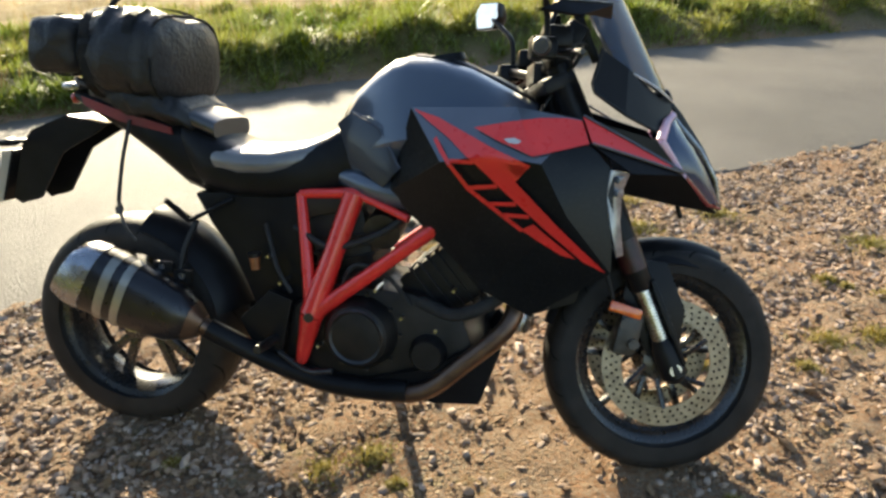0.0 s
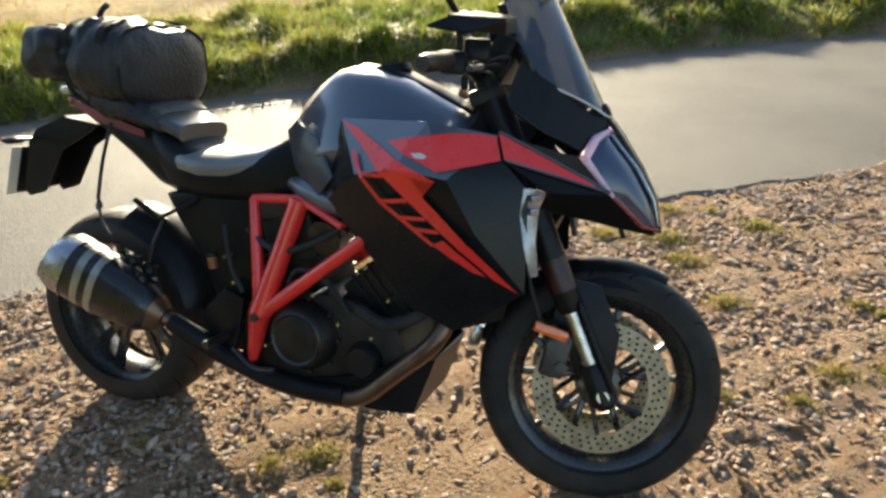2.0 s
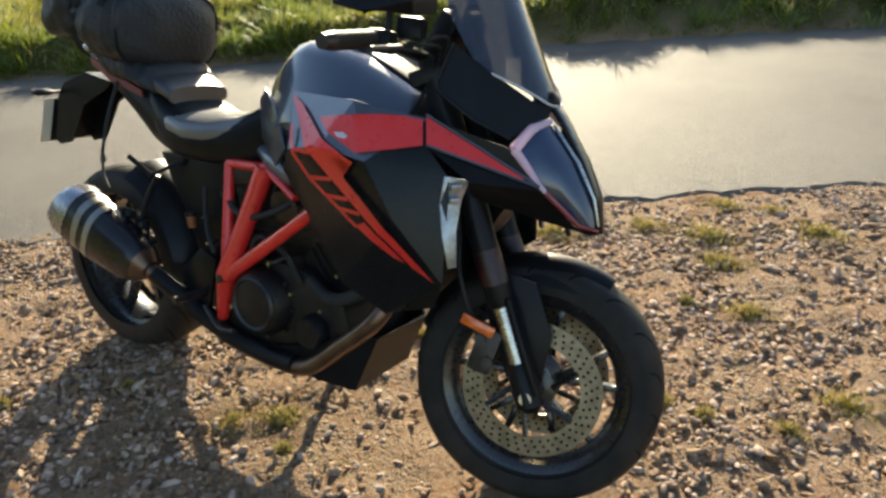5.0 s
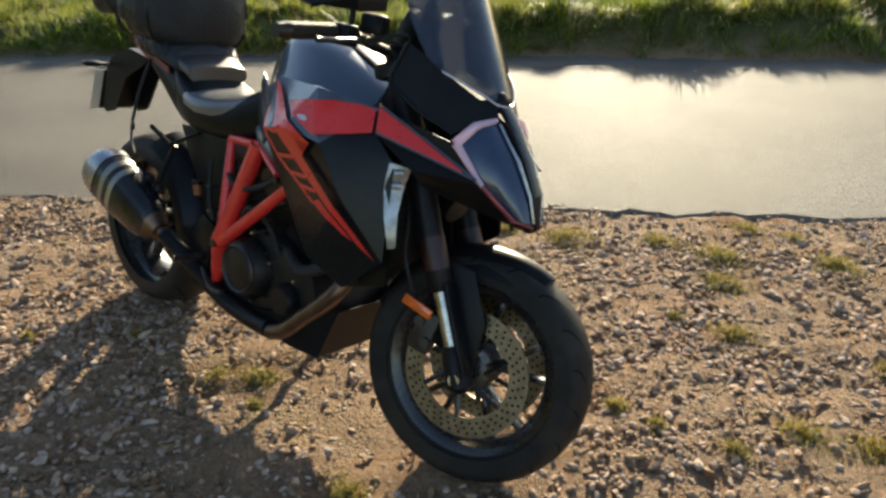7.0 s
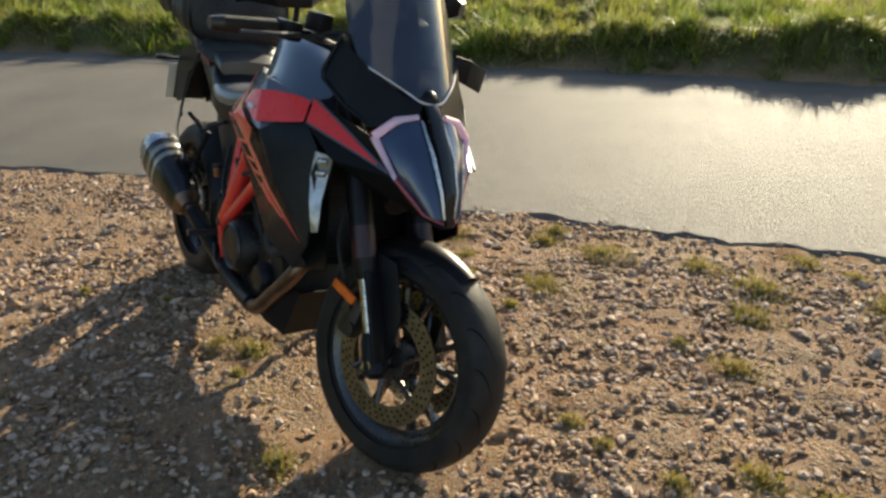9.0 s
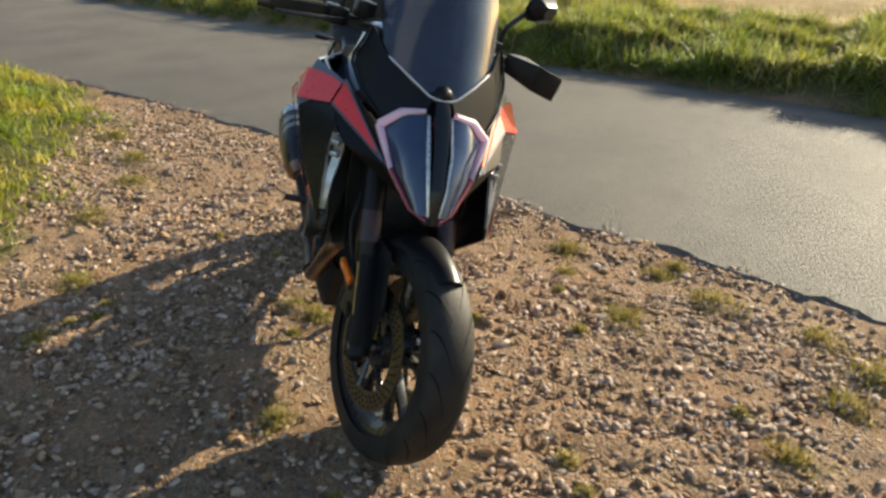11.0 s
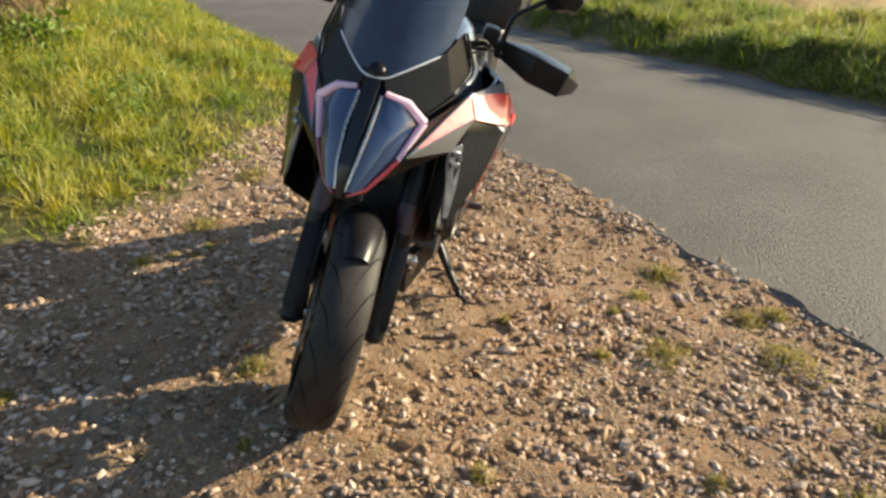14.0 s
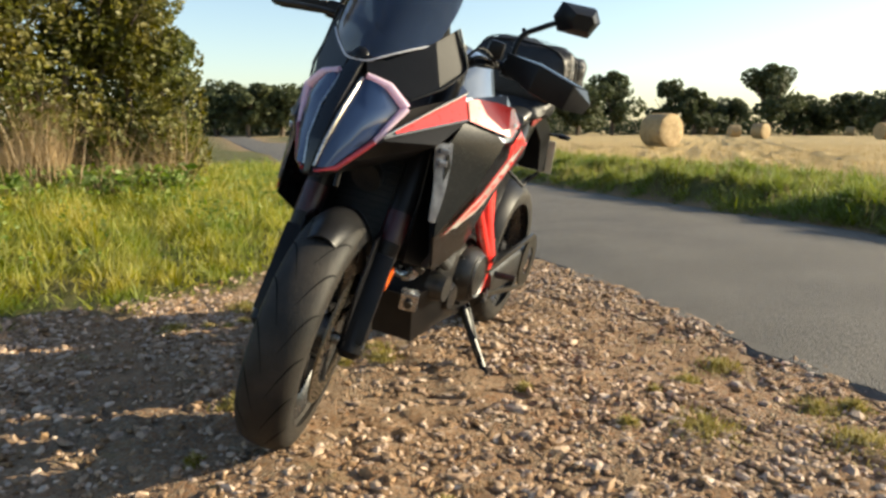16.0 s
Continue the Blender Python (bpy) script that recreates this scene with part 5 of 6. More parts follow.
def controls():
    X = HEAD + RAKE * 0.24
    bar = part("handlebar", tube(curve([(X.x - 0.06, -0.385, 0.985), (X.x - 0.03, -0.24, 1.005), (X.x + 0.01, -0.10, 0.985), (X.x + 0.012, 0, 0.980), (X.x + 0.01, 0.10, 0.985), (X.x - 0.03, 0.24, 1.005), (X.x - 0.06, 0.385, 0.985)]), 0.012, 12), M_BLACK, bike, "black tapered handlebar", xf=STEER)
    part("bar_clamp", box((0.05, 0.10, 0.05), pose(X.x + 0.01, 0, 0.975), 0.010), M_ENGINE, bike, xf=STEER)
    part("phone_holder", box((0.03, 0.03, 0.11), pose(X.x + 0.05, 0.02, 1.06, 0, -12, 0), 0.006), M_BLACK, bike, "black phone holder stalk", xf=STEER)
    part("phone", box((0.012, 0.085, 0.15), pose(X.x + 0.045, 0.02, 1.14, 0, 20, 0), 0.006), M_GLOSS, bike, "black phone on a bar mount", xf=STEER)
    for s in (-1, 1):
        part("grip", tube([(X.x - 0.038, 0.265 * s, 1.003), (X.x - 0.060, 0.385 * s, 0.985)], 0.0175, 14), M_RUBBER, bike, "black rubber grip", xf=STEER)
        part("bar_end", tube([(X.x - 0.060, 0.385 * s, 0.985), (X.x - 0.066, 0.412 * s, 0.981)], [0.018, 0.014], 14), M_ALLOY, bike, xf=STEER)
        part("switch_box", box((0.055, 0.05, 0.045), pose(X.x - 0.030, 0.235 * s, 1.002), 0.010), M_BLACK, bike, "black switch cluster", xf=STEER)
        part("lever", tube(curve([(X.x + 0.005, 0.225 * s, 0.998), (X.x + 0.030, 0.29 * s, 0.992), (X.x + 0.015, 0.39 * s, 0.978)]), 0.006, 8), M_ALLOY, bike, "alloy control lever", xf=STEER)
        part("fluid_reservoir", box((0.055, 0.04, 0.045), pose(X.x + 0.012, 0.185 * s, 1.035), 0.010), M_BLACK, bike, "small black reservoir", xf=STEER)
        G = [(X.x + 0.045, 0.215, 1.064), (X.x + 0.090, 0.300, 1.058), (X.x + 0.075, 0.395, 1.040), (X.x + 0.005, 0.452, 1.010), (X.x + 0.005, 0.440, 0.996), (X.x + 0.075, 0.385, 0.993), (X.x + 0.090, 0.295, 1.008), (X.x + 0.045, 0.225, 1.032), (X.x - 0.065, 0.425, 1.024), (X.x - 0.03, 0.43, 1.038)]
        G = [(x, y if s > 0 else 0.03 + 0.84 * y, z - 0.028 * s) for x, y, z in G]
        G[4:8] = [(x, y, z - 0.014 if s > 0 else z + 0.022) for x, y, z in G[4:8]]
        part("handguard", shell(G, [(0, 1, 6, 7), (1, 2, 5, 6), (2, 3, 4, 5), (2, 9, 8, 3)], 0.008, 0.003, s), M_BLACK, bike, "black wedge-shaped handguard", 25, STEER)
        part("guard_top", shell([(x, y if s > 0 else 0.03 + 0.84 * y, z - 0.028 * s) for x, y, z in ((X.x + 0.045, 0.215, 1.066), (X.x + 0.090, 0.300, 1.061), (X.x + 0.075, 0.395, 1.044), (X.x - 0.03, 0.43, 1.042), (X.x + 0.01, 0.30, 1.068))], [(0, 1, 4), (1, 2, 3, 4)], 0.006, 0.002, s), M_FAIRING, bike, "dark top of the handguard", 25, STEER)
        mir = part("mirror_stalk", tube(curve([(X.x - 0.02, 0.225 * s, 1.020), (X.x - 0.025, 0.232 * s, 1.085), (X.x - 0.046, 0.272 * s, 1.122), (X.x - 0.066, 0.312 * s, 1.152)]), 0.007, 10), M_BLACK, bike, "black mirror stalk", xf=STEER)
        H = [(0, -0.052, 0.030), (0, 0.038, 0.042), (0, 0.062, 0.016), (0, 0.044, -0.034), (0, -0.038, -0.040), (0, -0.062, -0.010)]
        mm = Matrix.Translation((X.x - 0.080, 0.346 * s, 1.168)) @ pose(0, 0, 0, 0, 6, 26 * s)
        b = bmesh.new()
        ring0 = [b.verts.new((0, y * s, z)) for _, y, z in H]
        ring1 = [b.verts.new((0.022, y * s * 0.92, z * 0.92)) for _, y, z in H]
        ring2 = [b.verts.new((0.045, y * s * 0.5, z * 0.5)) for _, y, z in H]
        b.faces.new(ring0)
        for ra, rb in ((ring0, ring1), (ring1, ring2)):
            for i in range(6):
                b.faces.new((ra[i], ra[(i + 1) % 6], rb[(i + 1) % 6], rb[i]))
        b.faces.new(ring2)
        b.transform(mm)
        part("mirror_shell", b, M_BLACK, mir, "black six-sided mirror housing", 40, STEER)
        g = bmesh.new()
        g.faces.new([g.verts.new((-0.003, y * s * 0.92, z * 0.90)) for _, y, z in H])
        bmesh.ops.solidify(g, geom=list(g.faces), thickness=0.002)
        g.transform(mm)
        part("mirror_glass", g, M_MIRROR, mir, "silvered mirror glass", 0, STEER)
        for k in range(3):
            part("control_cable", tube(curve([(X.x - 0.01, 0.21 * s, 0.995), (X.x + 0.05 + 0.015 * k, 0.15 * s, 0.985 + 0.02 * k), (X.x + 0.02, 0.09 * s, 0.92), (X.x - 0.02, 0.07 * s, 0.84)]), 0.0035, 6), M_STRAP, bike, xf=STEER)


controls()


# ---- luggage strapped on the tail ----
def soft_box(secs, seg=44):
    src = np.array(secs)
    xs = np.linspace(src[0, 0], src[-1, 0], 46)
    bm = loft([oval(x, *[float(np.interp(x, src[:, 0], src[:, k])) for k in (1, 2, 3, 4)], seg) for x in xs])
    for v in bm.verts:
        n = noise.noise(v.co * 9) * 0.020 + noise.noise(v.co * 22) * 0.010 + noise.noise(Vector((v.co.x * 42, v.co.y * 9, v.co.z * 7))) * 0.007 + noise.noise(v.co * 55) * 0.003
        v.co += Vector((0, math.copysign(n, v.co.y), n))
    return bm


bag = thing("duffel_bag", "dark grey coated duffel bag strapped across the motorcycle tail", "bag", LEANT)
part("bag_body", soft_box([(-0.050, 0.994, 0.115, 0.042, 2.6), (-0.038, 1.002, 0.145, 0.074, 2.8), (-0.010, 1.002, 0.164, 0.093, 3.2), (0.038, 1.000, 0.172, 0.104, 3.4), (0.086, 0.998, 0.175, 0.109, 3.4), (0.134, 0.994, 0.174, 0.110, 3.4), (0.172, 0.986, 0.166, 0.104, 3.2), (0.192, 0.974, 0.135, 0.079, 2.8), (0.201, 0.959, 0.090, 0.047, 2.4)]), M_FABRIC, bag, "", 60)
part("bag_base", soft_box([(-0.030, 0.925, 0.100, 0.020, 3), (0.020, 0.908, 0.125, 0.034, 3), (0.104, 0.888, 0.135, 0.044, 3), (0.180, 0.868, 0.130, 0.046, 3), (0.224, 0.845, 0.115, 0.032, 3), (0.240, 0.828, 0.090, 0.014, 3)]), M_FABRIC, bag, "black lower pack", 60)
for x in (0.010, 0.120):
    pts = [(p[0], p[1], p[2]) for p in oval(x, 0.998, 0.179, 0.113, 3.4, 28)]
    bm = bmesh.new()
    ra = [bm.verts.new((p[0] - 0.013, p[1], p[2])) for p in pts]
    rb = [bm.verts.new((p[0] + 0.013, p[1], p[2])) for p in pts]
    for i in range(28):
        bm.faces.new((ra[i], ra[(i + 1) % 28], rb[(i + 1) % 28], rb[i]))
    bmesh.ops.solidify(bm, geom=list(bm.faces), thickness=0.003)
    part("compression_strap", bm, M_STRAP, bag, "black webbing strap")
    part("buckle", box((0.034, 0.008, 0.040), pose(x, -0.174, 1.01), 0.003), M_BLACK, bag)
part("carry_handle", tube(curve([(-0.02, -0.03, 1.085), (-0.005, -0.04, 1.110), (0.015, -0.05, 1.128), (0.035, -0.05, 1.142)]), [0.008] * 19, 8), M_STRAP, bag)
for s in (-1, 1):
    part("piping", tube([(p[0], p[1], p[2]) for p in oval(0.172, 0.986, 0.169, 0.107, 3.2, 40)][:39], 0.004, 6), M_STRAP, bag)

roll = thing("rolled_pack", "small dark rolled pack strapped behind the duffel bag", "bag", LEANT)
bm = lathe([(0.0001, -0.185), (0.050, -0.182), (0.066, -0.165), (0.070, -0.08), (0.066, 0.0), (0.071, 0.08), (0.066, 0.165), (0.050, 0.182), (0.0001, 0.185)], 28, closed=False)
for v in bm.verts:
    q = math.atan2(v.co.z, v.co.x)
    v.co.x *= 0.94 / (abs(math.cos(q)) ** 4 + abs(math.sin(q)) ** 4) ** 0.25
    v.co.z *= 1.0 / (abs(math.cos(q)) ** 4 + abs(math.sin(q)) ** 4) ** 0.25
    v.co *= 1 + noise.noise(v.co * 16) * 0.09
part("pack_body", bm, M_FABRIC, roll, "", 60, Matrix.Translation((-0.085, 0, 1.015)))
for y in (-0.11, 0.11):
    part("pack_strap", lathe([(0.0705, y - 0.012), (0.0745, y - 0.012), (0.0745, y + 0.012), (0.0705, y + 0.012)], 28), M_STRAP, roll, xf=Matrix.Translation((-0.085, 0, 1.015)))

# ---- bales, trees and hedge ----
def bale_mesh(seed):
    rng = random.Random(seed)
    bm = lathe([(0.0001, -0.62), (0.35, -0.63), (0.62, -0.61), (0.70, -0.58), (0.725, -0.4), (0.72, 0.0), (0.725, 0.4), (0.70, 0.58), (0.62, 0.61), (0.35, 0.63), (0.0001, 0.62)], 40, closed=False)
    for v in bm.verts:
        v.co *= 1 + 0.03 * noise.noise(v.co * 3 + Vector((seed, 0, 0)))
        v.co.z = max(v.co.z, -0.695)
    return bm


bale = thing("round_bale", "large round straw bale on the stubble field", "hay bale", pose(-31.1, -1.16, 0.78, 0, 0, -40), "round bales")
part("straw_roll", bale_mesh(1), M_BALE, bale, "", 50)
bnet = bmesh.new()
for k in range(9):
    y = -0.52 + k * 0.13
    tube([(0.728 * math.cos(a), y, max(0.728 * math.sin(a), -0.696)) for a in np.linspace(0, math.tau, 41)], 0.006, 5, bnet)
part("bale_twine", bnet, M_DRY, bale)
for az, dist, turn in ((178.6, 96, 20), (176.9, 78, -40), (180.0, 150, 60), (173.9, 175, 10), (171.4, 140, -20), (169.4, 74, 35), (167.0, 120, 0), (181.0, 170, 15), (164.0, 90, 50)):
    x, y = 2.95 + dist * math.cos(radians(az)), 0.91 + dist * math.sin(radians(az))
    copy_thing(bale, pose(x, y, 0.78, 0, 0, turn))


def leaf_cloud(rng, centres, radii, count, size, name, mat, squash=0.85):
    """Leaf sprays scattered over and through clumps, as one mesh."""
    base_v = np.array([(-0.5, 0, 0), (0, -0.28, 0.05), (0.55, 0, -0.04), (0, 0.28, 0.05)])
    base_f = np.array([(0, 1, 2), (0, 2, 3)])
    k = rng.integers(0, len(centres), count)
    d = rng.normal(size=(count, 3))
    d /= np.linalg.norm(d, axis=1)[:, None]
    r = radii[k] * rng.uniform(0.55, 1.06, count) ** 0.5
    p = centres[k] + d * r[:, None] * np.array([1, 1, squash])
    v, f = scatter(base_v, base_f, p, turns(rng, count, 0.9), (size * rng.uniform(0.6, 1.4, count))[:, None] * np.ones(3))
    return arrays_mesh(name, v, f, mat)


def far_tree(seed, height, width):
    rng = np.random.default_rng(seed)
    t = thing("tree", "dark leafy tree in the distant field boundary", "tree", Matrix(), "field boundary trees")
    part("trunk", tube(curve([(0, 0, -0.2), (0.1, 0, height * 0.25), (-0.1, 0.1, height * 0.55), (0, 0, height * 0.8)], 3), [0.35] * 4 + [0.25] * 3 + [0.14] * 3, 8), M_BARK, t)
    for k in range(6):
        a = rng.uniform(0, math.tau)
        part("limb", tube([(0, 0, height * 0.3), (math.cos(a) * width * 0.25, math.sin(a) * width * 0.25, height * 0.52), (math.cos(a) * width * 0.42, math.sin(a) * width * 0.42, height * 0.68)], [0.16, 0.1, 0.05], 6), M_BARK, t)
    n = 26
    c = np.stack([rng.normal(0, width * 0.24, n), rng.normal(0, width * 0.24, n), rng.uniform(height * 0.28, height * 0.92, n)], 1)
    shrink = 1 - 0.5 * ((c[:, 2] / height - 0.55) / 0.45) ** 2
    c[:, :2] *= shrink[:, None]
    rad = rng.uniform(0.13, 0.25, n) * width * 0.9
    cr = new("crown", leaf_cloud(rng, c, rad, 5200, 0.62, "crown", M_LEAF_FAR))
    cr.parent = t
    return t


TREES = [far_tree(1, 10.5, 8), far_tree(2, 8, 6.5), far_tree(3, 12, 7), far_tree(4, 7, 8)]
SPOTS = [(-173.0, 130, 0, 1.0), (-170.5, 120, 3, 1.1), (-176.8, 150, 2, 0.85), (-178.7, 148, 1, 1.05), (179.4, 160, 3, 1.0), (176.4, 142, 0, 1.15), (174.8, 150, 1, 0.9), (173.2, 155, 3, 0.9), (171.4, 150, 1, 0.9), (169.6, 145, 3, 1.0),
         (-144.0, 95, 3, 0.9), (-146.2, 90, 1, 0.75), (-148.6, 92, 3, 0.85), (-151.5, 95, 1, 0.8), (-154.5, 100, 3, 0.9), (-158, 105, 1, 0.9), (-162, 110, 3, 0.95), (-166, 115, 0, 0.8), (167.0, 150, 2, 0.8), (163.5, 155, 0, 0.9), (-141, 100, 0, 0.8), (-138, 100, 3, 1.0)]
used = set()
for i, (az, dist, kind, sc) in enumerate(SPOTS):
    x, y = 2.95 + dist * math.cos(radians(az)), 0.91 + dist * math.sin(radians(az))
    m = pose(x, y, 0.0, 0, 0, i * 67 % 360)
    if kind not in used:
        used.add(kind)
        TREES[kind].matrix_world = m @ Matrix.Diagonal((sc, sc, sc, 1))
    else:
        TREES_copy = copy_thing(TREES[kind], m)
        TREES_copy.scale = (sc, sc, sc)


def far_hedges():
    rng = np.random.default_rng(21)
    c = []
    for az in np.arange(-136, -228, -0.33):
        dist = (112 if -168 < az else 158) + rng.uniform(-8, 8)
        c.append((2.95 + dist * math.cos(radians(az)), 0.91 + dist * math.sin(radians(az)), rng.uniform(0.6, 3.0) if az < -168 else rng.uniform(0.6, 2.6)))
    c = np.array(c)
    ob = new("far_hedgerow", leaf_cloud(rng, c, rng.uniform(1.6, 3.0, len(c)), 46000, 0.62, "far_hedgerow", M_LEAF_FAR))
    return tagged(ob, "dark hedgerow and woodland edge along the far field", "hedgerow", kind="stuff")


far_hedges()


def hedge():
    rng = np.random.default_rng(33)
    h = thing("hedge", "tall dense green and ochre hedge above dry grass", "hedge")
    a, b = np.array([-4.6, -5.60]), np.array([0.6, -9.3])
    c, rad = [], []
    for k in range(175):
        t = rng.uniform(0, 1)
        p = a + (b - a) * t
        n = np.array([-(b - a)[1], (b - a)[0]]) / np.linalg.norm(b - a)
        q = p + n * rng.uniform(-0.75, 0.75)
        c.append((q[0], q[1], rng.uniform(0.55, 3.9)))
        rad.append(rng.uniform(0.28, 0.55))
    for k in range(64):
        c.append((a[0] + rng.normal(0, 0.28), a[1] + rng.normal(0, 0.40), rng.uniform(0.45, 3.9)))
        rad.append(rng.uniform(0.22, 0.42))
    c, rad = np.array(c), np.array(rad)
    cr = new("crown", leaf_cloud(rng, c, rad, 105000, 0.075, "crown", M_LEAF, 1.0))
    cr.parent = h
    for k in range(26):
        t = rng.uniform(0, 1)
        p = a + (b - a) * t
        top = rng.uniform(2.2, 3.6)
        part("stem", tube(curve([(p[0], p[1], -0.05), (p[0] + rng.normal(0, 0.1), p[1] + rng.normal(0, 0.1), top * 0.4), (p[0] + rng.normal(0, 0.35), p[1] + rng.normal(0, 0.35), top)], 3), [0.05, 0.045, 0.04, 0.035, 0.03, 0.025, 0.015], 6), M_BARK, h)
    return h


hedge()

BLADE_V = np.array([(-0.5, 0, 0), (0.5, 0, 0), (-0.38, 0.12, 0.5), (0.38, 0.12, 0.5), (0, 0.42, 1.0)])
BLADE_F = np.array([(0, 1, 3), (0, 3, 2), (2, 3, 4)])


def blades(name, xy, height, width, mat, label, category, seed, tilt=0.28, curl=1.0):
    """Bent blades of grass standing at the places given, as one object."""
    rng = np.random.default_rng(seed)
    n = len(xy)
    z = ground_height(xy[:, 0], xy[:, 1]) - 0.008
    s = np.stack([width * rng.uniform(0.6, 1.4, n), height * curl, height], 1)
    v, f = scatter(BLADE_V, BLADE_F, np.column_stack([xy, z]), turns(rng, n, tilt), s)
    ob = new(name, arrays_mesh(name, v, f, mat))
    return tagged(ob, label, category, kind="stuff")


def tussocks(name, xy, size, per, mat, label, seed, width=0.008, squat=1.0):
    """Rounded clumps of blades that lean outwards from each middle, as one object."""
    rng = np.random.default_rng(seed)
    k = np.repeat(np.arange(len(xy)), per)
    n = len(k)
    a = rng.uniform(0, math.tau, n)
    q = np.sqrt(rng.uniform(0, 1, n))
    x, y = xy[k, 0] + q * size[k] * 0.55 * np.cos(a), xy[k, 1] + q * size[k] * 0.55 * np.sin(a)
    lean = 0.15 + 1.0 * q + rng.normal(0, 0.22, n)
    h = size[k] * squat * rng.uniform(0.55, 1.2, n)
    ca, sa, cl, sl = np.cos(a - math.pi / 2 + rng.normal(0, 0.4, n)), np.sin(a - math.pi / 2 + rng.normal(0, 0.4, n)), np.cos(lean), np.sin(lean)
    z = np.zeros(n)
    rz = np.stack([np.stack([ca, -sa, z], 1), np.stack([sa, ca, z], 1), np.stack([z, z, z + 1], 1)], 1)
    rx = np.stack([np.stack([z + 1, z, z], 1), np.stack([z, cl, sl], 1), np.stack([z, -sl, cl], 1)], 1)
    s = np.stack([width * rng.uniform(0.6, 1.5, n), h * 0.8, h], 1)
    v, f = scatter(BLADE_V, BLADE_F, np.column_stack([x, y, ground_height(x, y) - 0.006]), rz @ rx, s)
    return tagged(new(name, arrays_mesh(name, v, f, mat)), label, "grass", kind="stuff")


def near_verge():
    rng = np.random.default_rng(41)
    r = np.sqrt(rng.uniform(0.0, 1.0, 240000)) ** 1.5 * 13
    a = rng.uniform(radians(135), radians(318), 240000)
    x, y = 1.0 + r * np.cos(a), 0.2 + r * np.sin(a)
    u, v = along(x, y)
    depth = grass_line(x) - y + 0.16 * wob(x, y, 4.0, 3.0) + 0.10 * wob(x, y, 13.0)
    clump = wob(x, y, 3.1, 5.0) + 0.5 * wob(x, y, 9.0, 1.0)
    keep = (depth > 0) & (v - bend(u) < NEAR - 0.12) & (rng.uniform(0, 1, len(x)) < np.clip(depth * 2.4, 0.12, 1) * np.clip(0.72 + 0.5 * clump, 0.25, 1))
    x, y, depth, clump = x[keep], y[keep], depth[keep], clump[keep]
    far = np.clip((np.hypot(x - 2.5, y) - 2) / 6, 0, 1)
    h = (0.055 + 0.11 * np.clip(depth / 1.6, 0, 1)) * (0.75 + 0.45 * np.clip(clump + 0.5, 0, 1.2)) * rng.uniform(0.5, 1.3, len(x))
    pick = rng.permutation(len(x))[:2600]
    pick = pick[(depth[pick] > 0.22) & (clump[pick] > -0.25)]
    tussocks("grass_tussocks", np.column_stack([x, y])[pick], rng.uniform(0.07, 0.19, len(pick)) * np.clip(0.6 + depth[pick] / 2.5, 0.5, 1.25), 42, M_GRASS, "bushy clumps of fresh verge grass", 43, 0.0085)
    leafy = rng.permutation(len(x))[:900]
    leafy = leafy[(depth[leafy] > 0.9) & (clump[leafy] > 0.1)]
    lc = np.column_stack([x[leafy], y[leafy], ground_height(x[leafy], y[leafy]) + rng.uniform(0.04, 0.17, len(leafy))])
    ob = new("verge_herbs", leaf_cloud(rng, lc, np.full(len(lc), 0.12), 11000, 0.034, "verge_herbs", M_HERB))
    tagged(ob, "broad-leaved green herbs among the verge grass", "herbs", kind="stuff")
    blades("verge_grass", np.column_stack([x, y]), h, 0.006 + 0.008 * far, M_GRASS, "lush yellow-green verge grass beside the gravel", "grass", 42, 0.55)


near_verge()


def far_verge():
    rng = np.random.default_rng(51)
    n = 210000
    u = 2.0 + rng.normal(0, 1, n) * 7.5 - 2.5
    w = FAR + 0.0 + rng.uniform(0, 1, n) ** 0.9 * (FIELD - FAR + 0.25)
    x, y = plan(u, w + bend(u))
    clump = wob(x, y, 3.6, 2.0) + 0.9 * wob(x, y, 8.0, 5.0)
    ragged = 0.12 * wob(x, y, 5.0, 6.0)
    keep = (rng.uniform(0, 1, n) < np.clip(0.65 + 0.6 * clump, 0.2, 1)) & (w > FAR + 0.02 + ragged)
    x, y, w, clump = x[keep], y[keep], w[keep], clump[keep]
    h = (0.05 + 0.105 * np.clip(clump + 0.3, 0, 1.3)) * rng.uniform(0.5, 1.3, len(x))
    blades("far_verge_grass", np.column_stack([x, y]), h, 0.0095, M_GRASS_FAR, "rough tussocky grass bank across the lane", "grass", 52, 0.62)
    pick = rng.permutation(len(x))[:5200]
    pick = pick[clump[pick] > -0.35]
    tussocks("bank_tussocks", np.column_stack([x, y])[pick], rng.uniform(0.09, 0.26, len(pick)) * np.clip(0.75 + 0.4 * clump[pick], 0.5, 1.3), 34, M_GRASS_FAR, "humped tussocks of rough grass on the bank", 55, 0.011, 0.8)
    dry = rng.uniform(0, 1, len(x)) < 0.025
    blades("seed_heads", np.column_stack([x[dry], y[dry]]), 0.14 + 0.14 * rng.uniform(0, 1, dry.sum()), 0.006, M_DRY, "pale dry seed stalks among the bank grass", "grass", 53, 0.25, 0.5)
    n = 60000
    u = -2 + rng.normal(0, 1, n) * 16 - 6
    w = FIELD - 0.2 + rng.uniform(0, 1, n) ** 1.8 * 26
    w = np.round(w / 0.16) * 0.16 + rng.normal(0, 0.02, n)
    x, y = plan(u, w + bend(u))
    blades("stubble", np.column_stack([x, y]), rng.uniform(0.07, 0.16, n), 0.007, M_STUBBLE, "cut golden straw stubble in drilled rows", "stubble", 54, 0.2, 0.25)


far_verge()


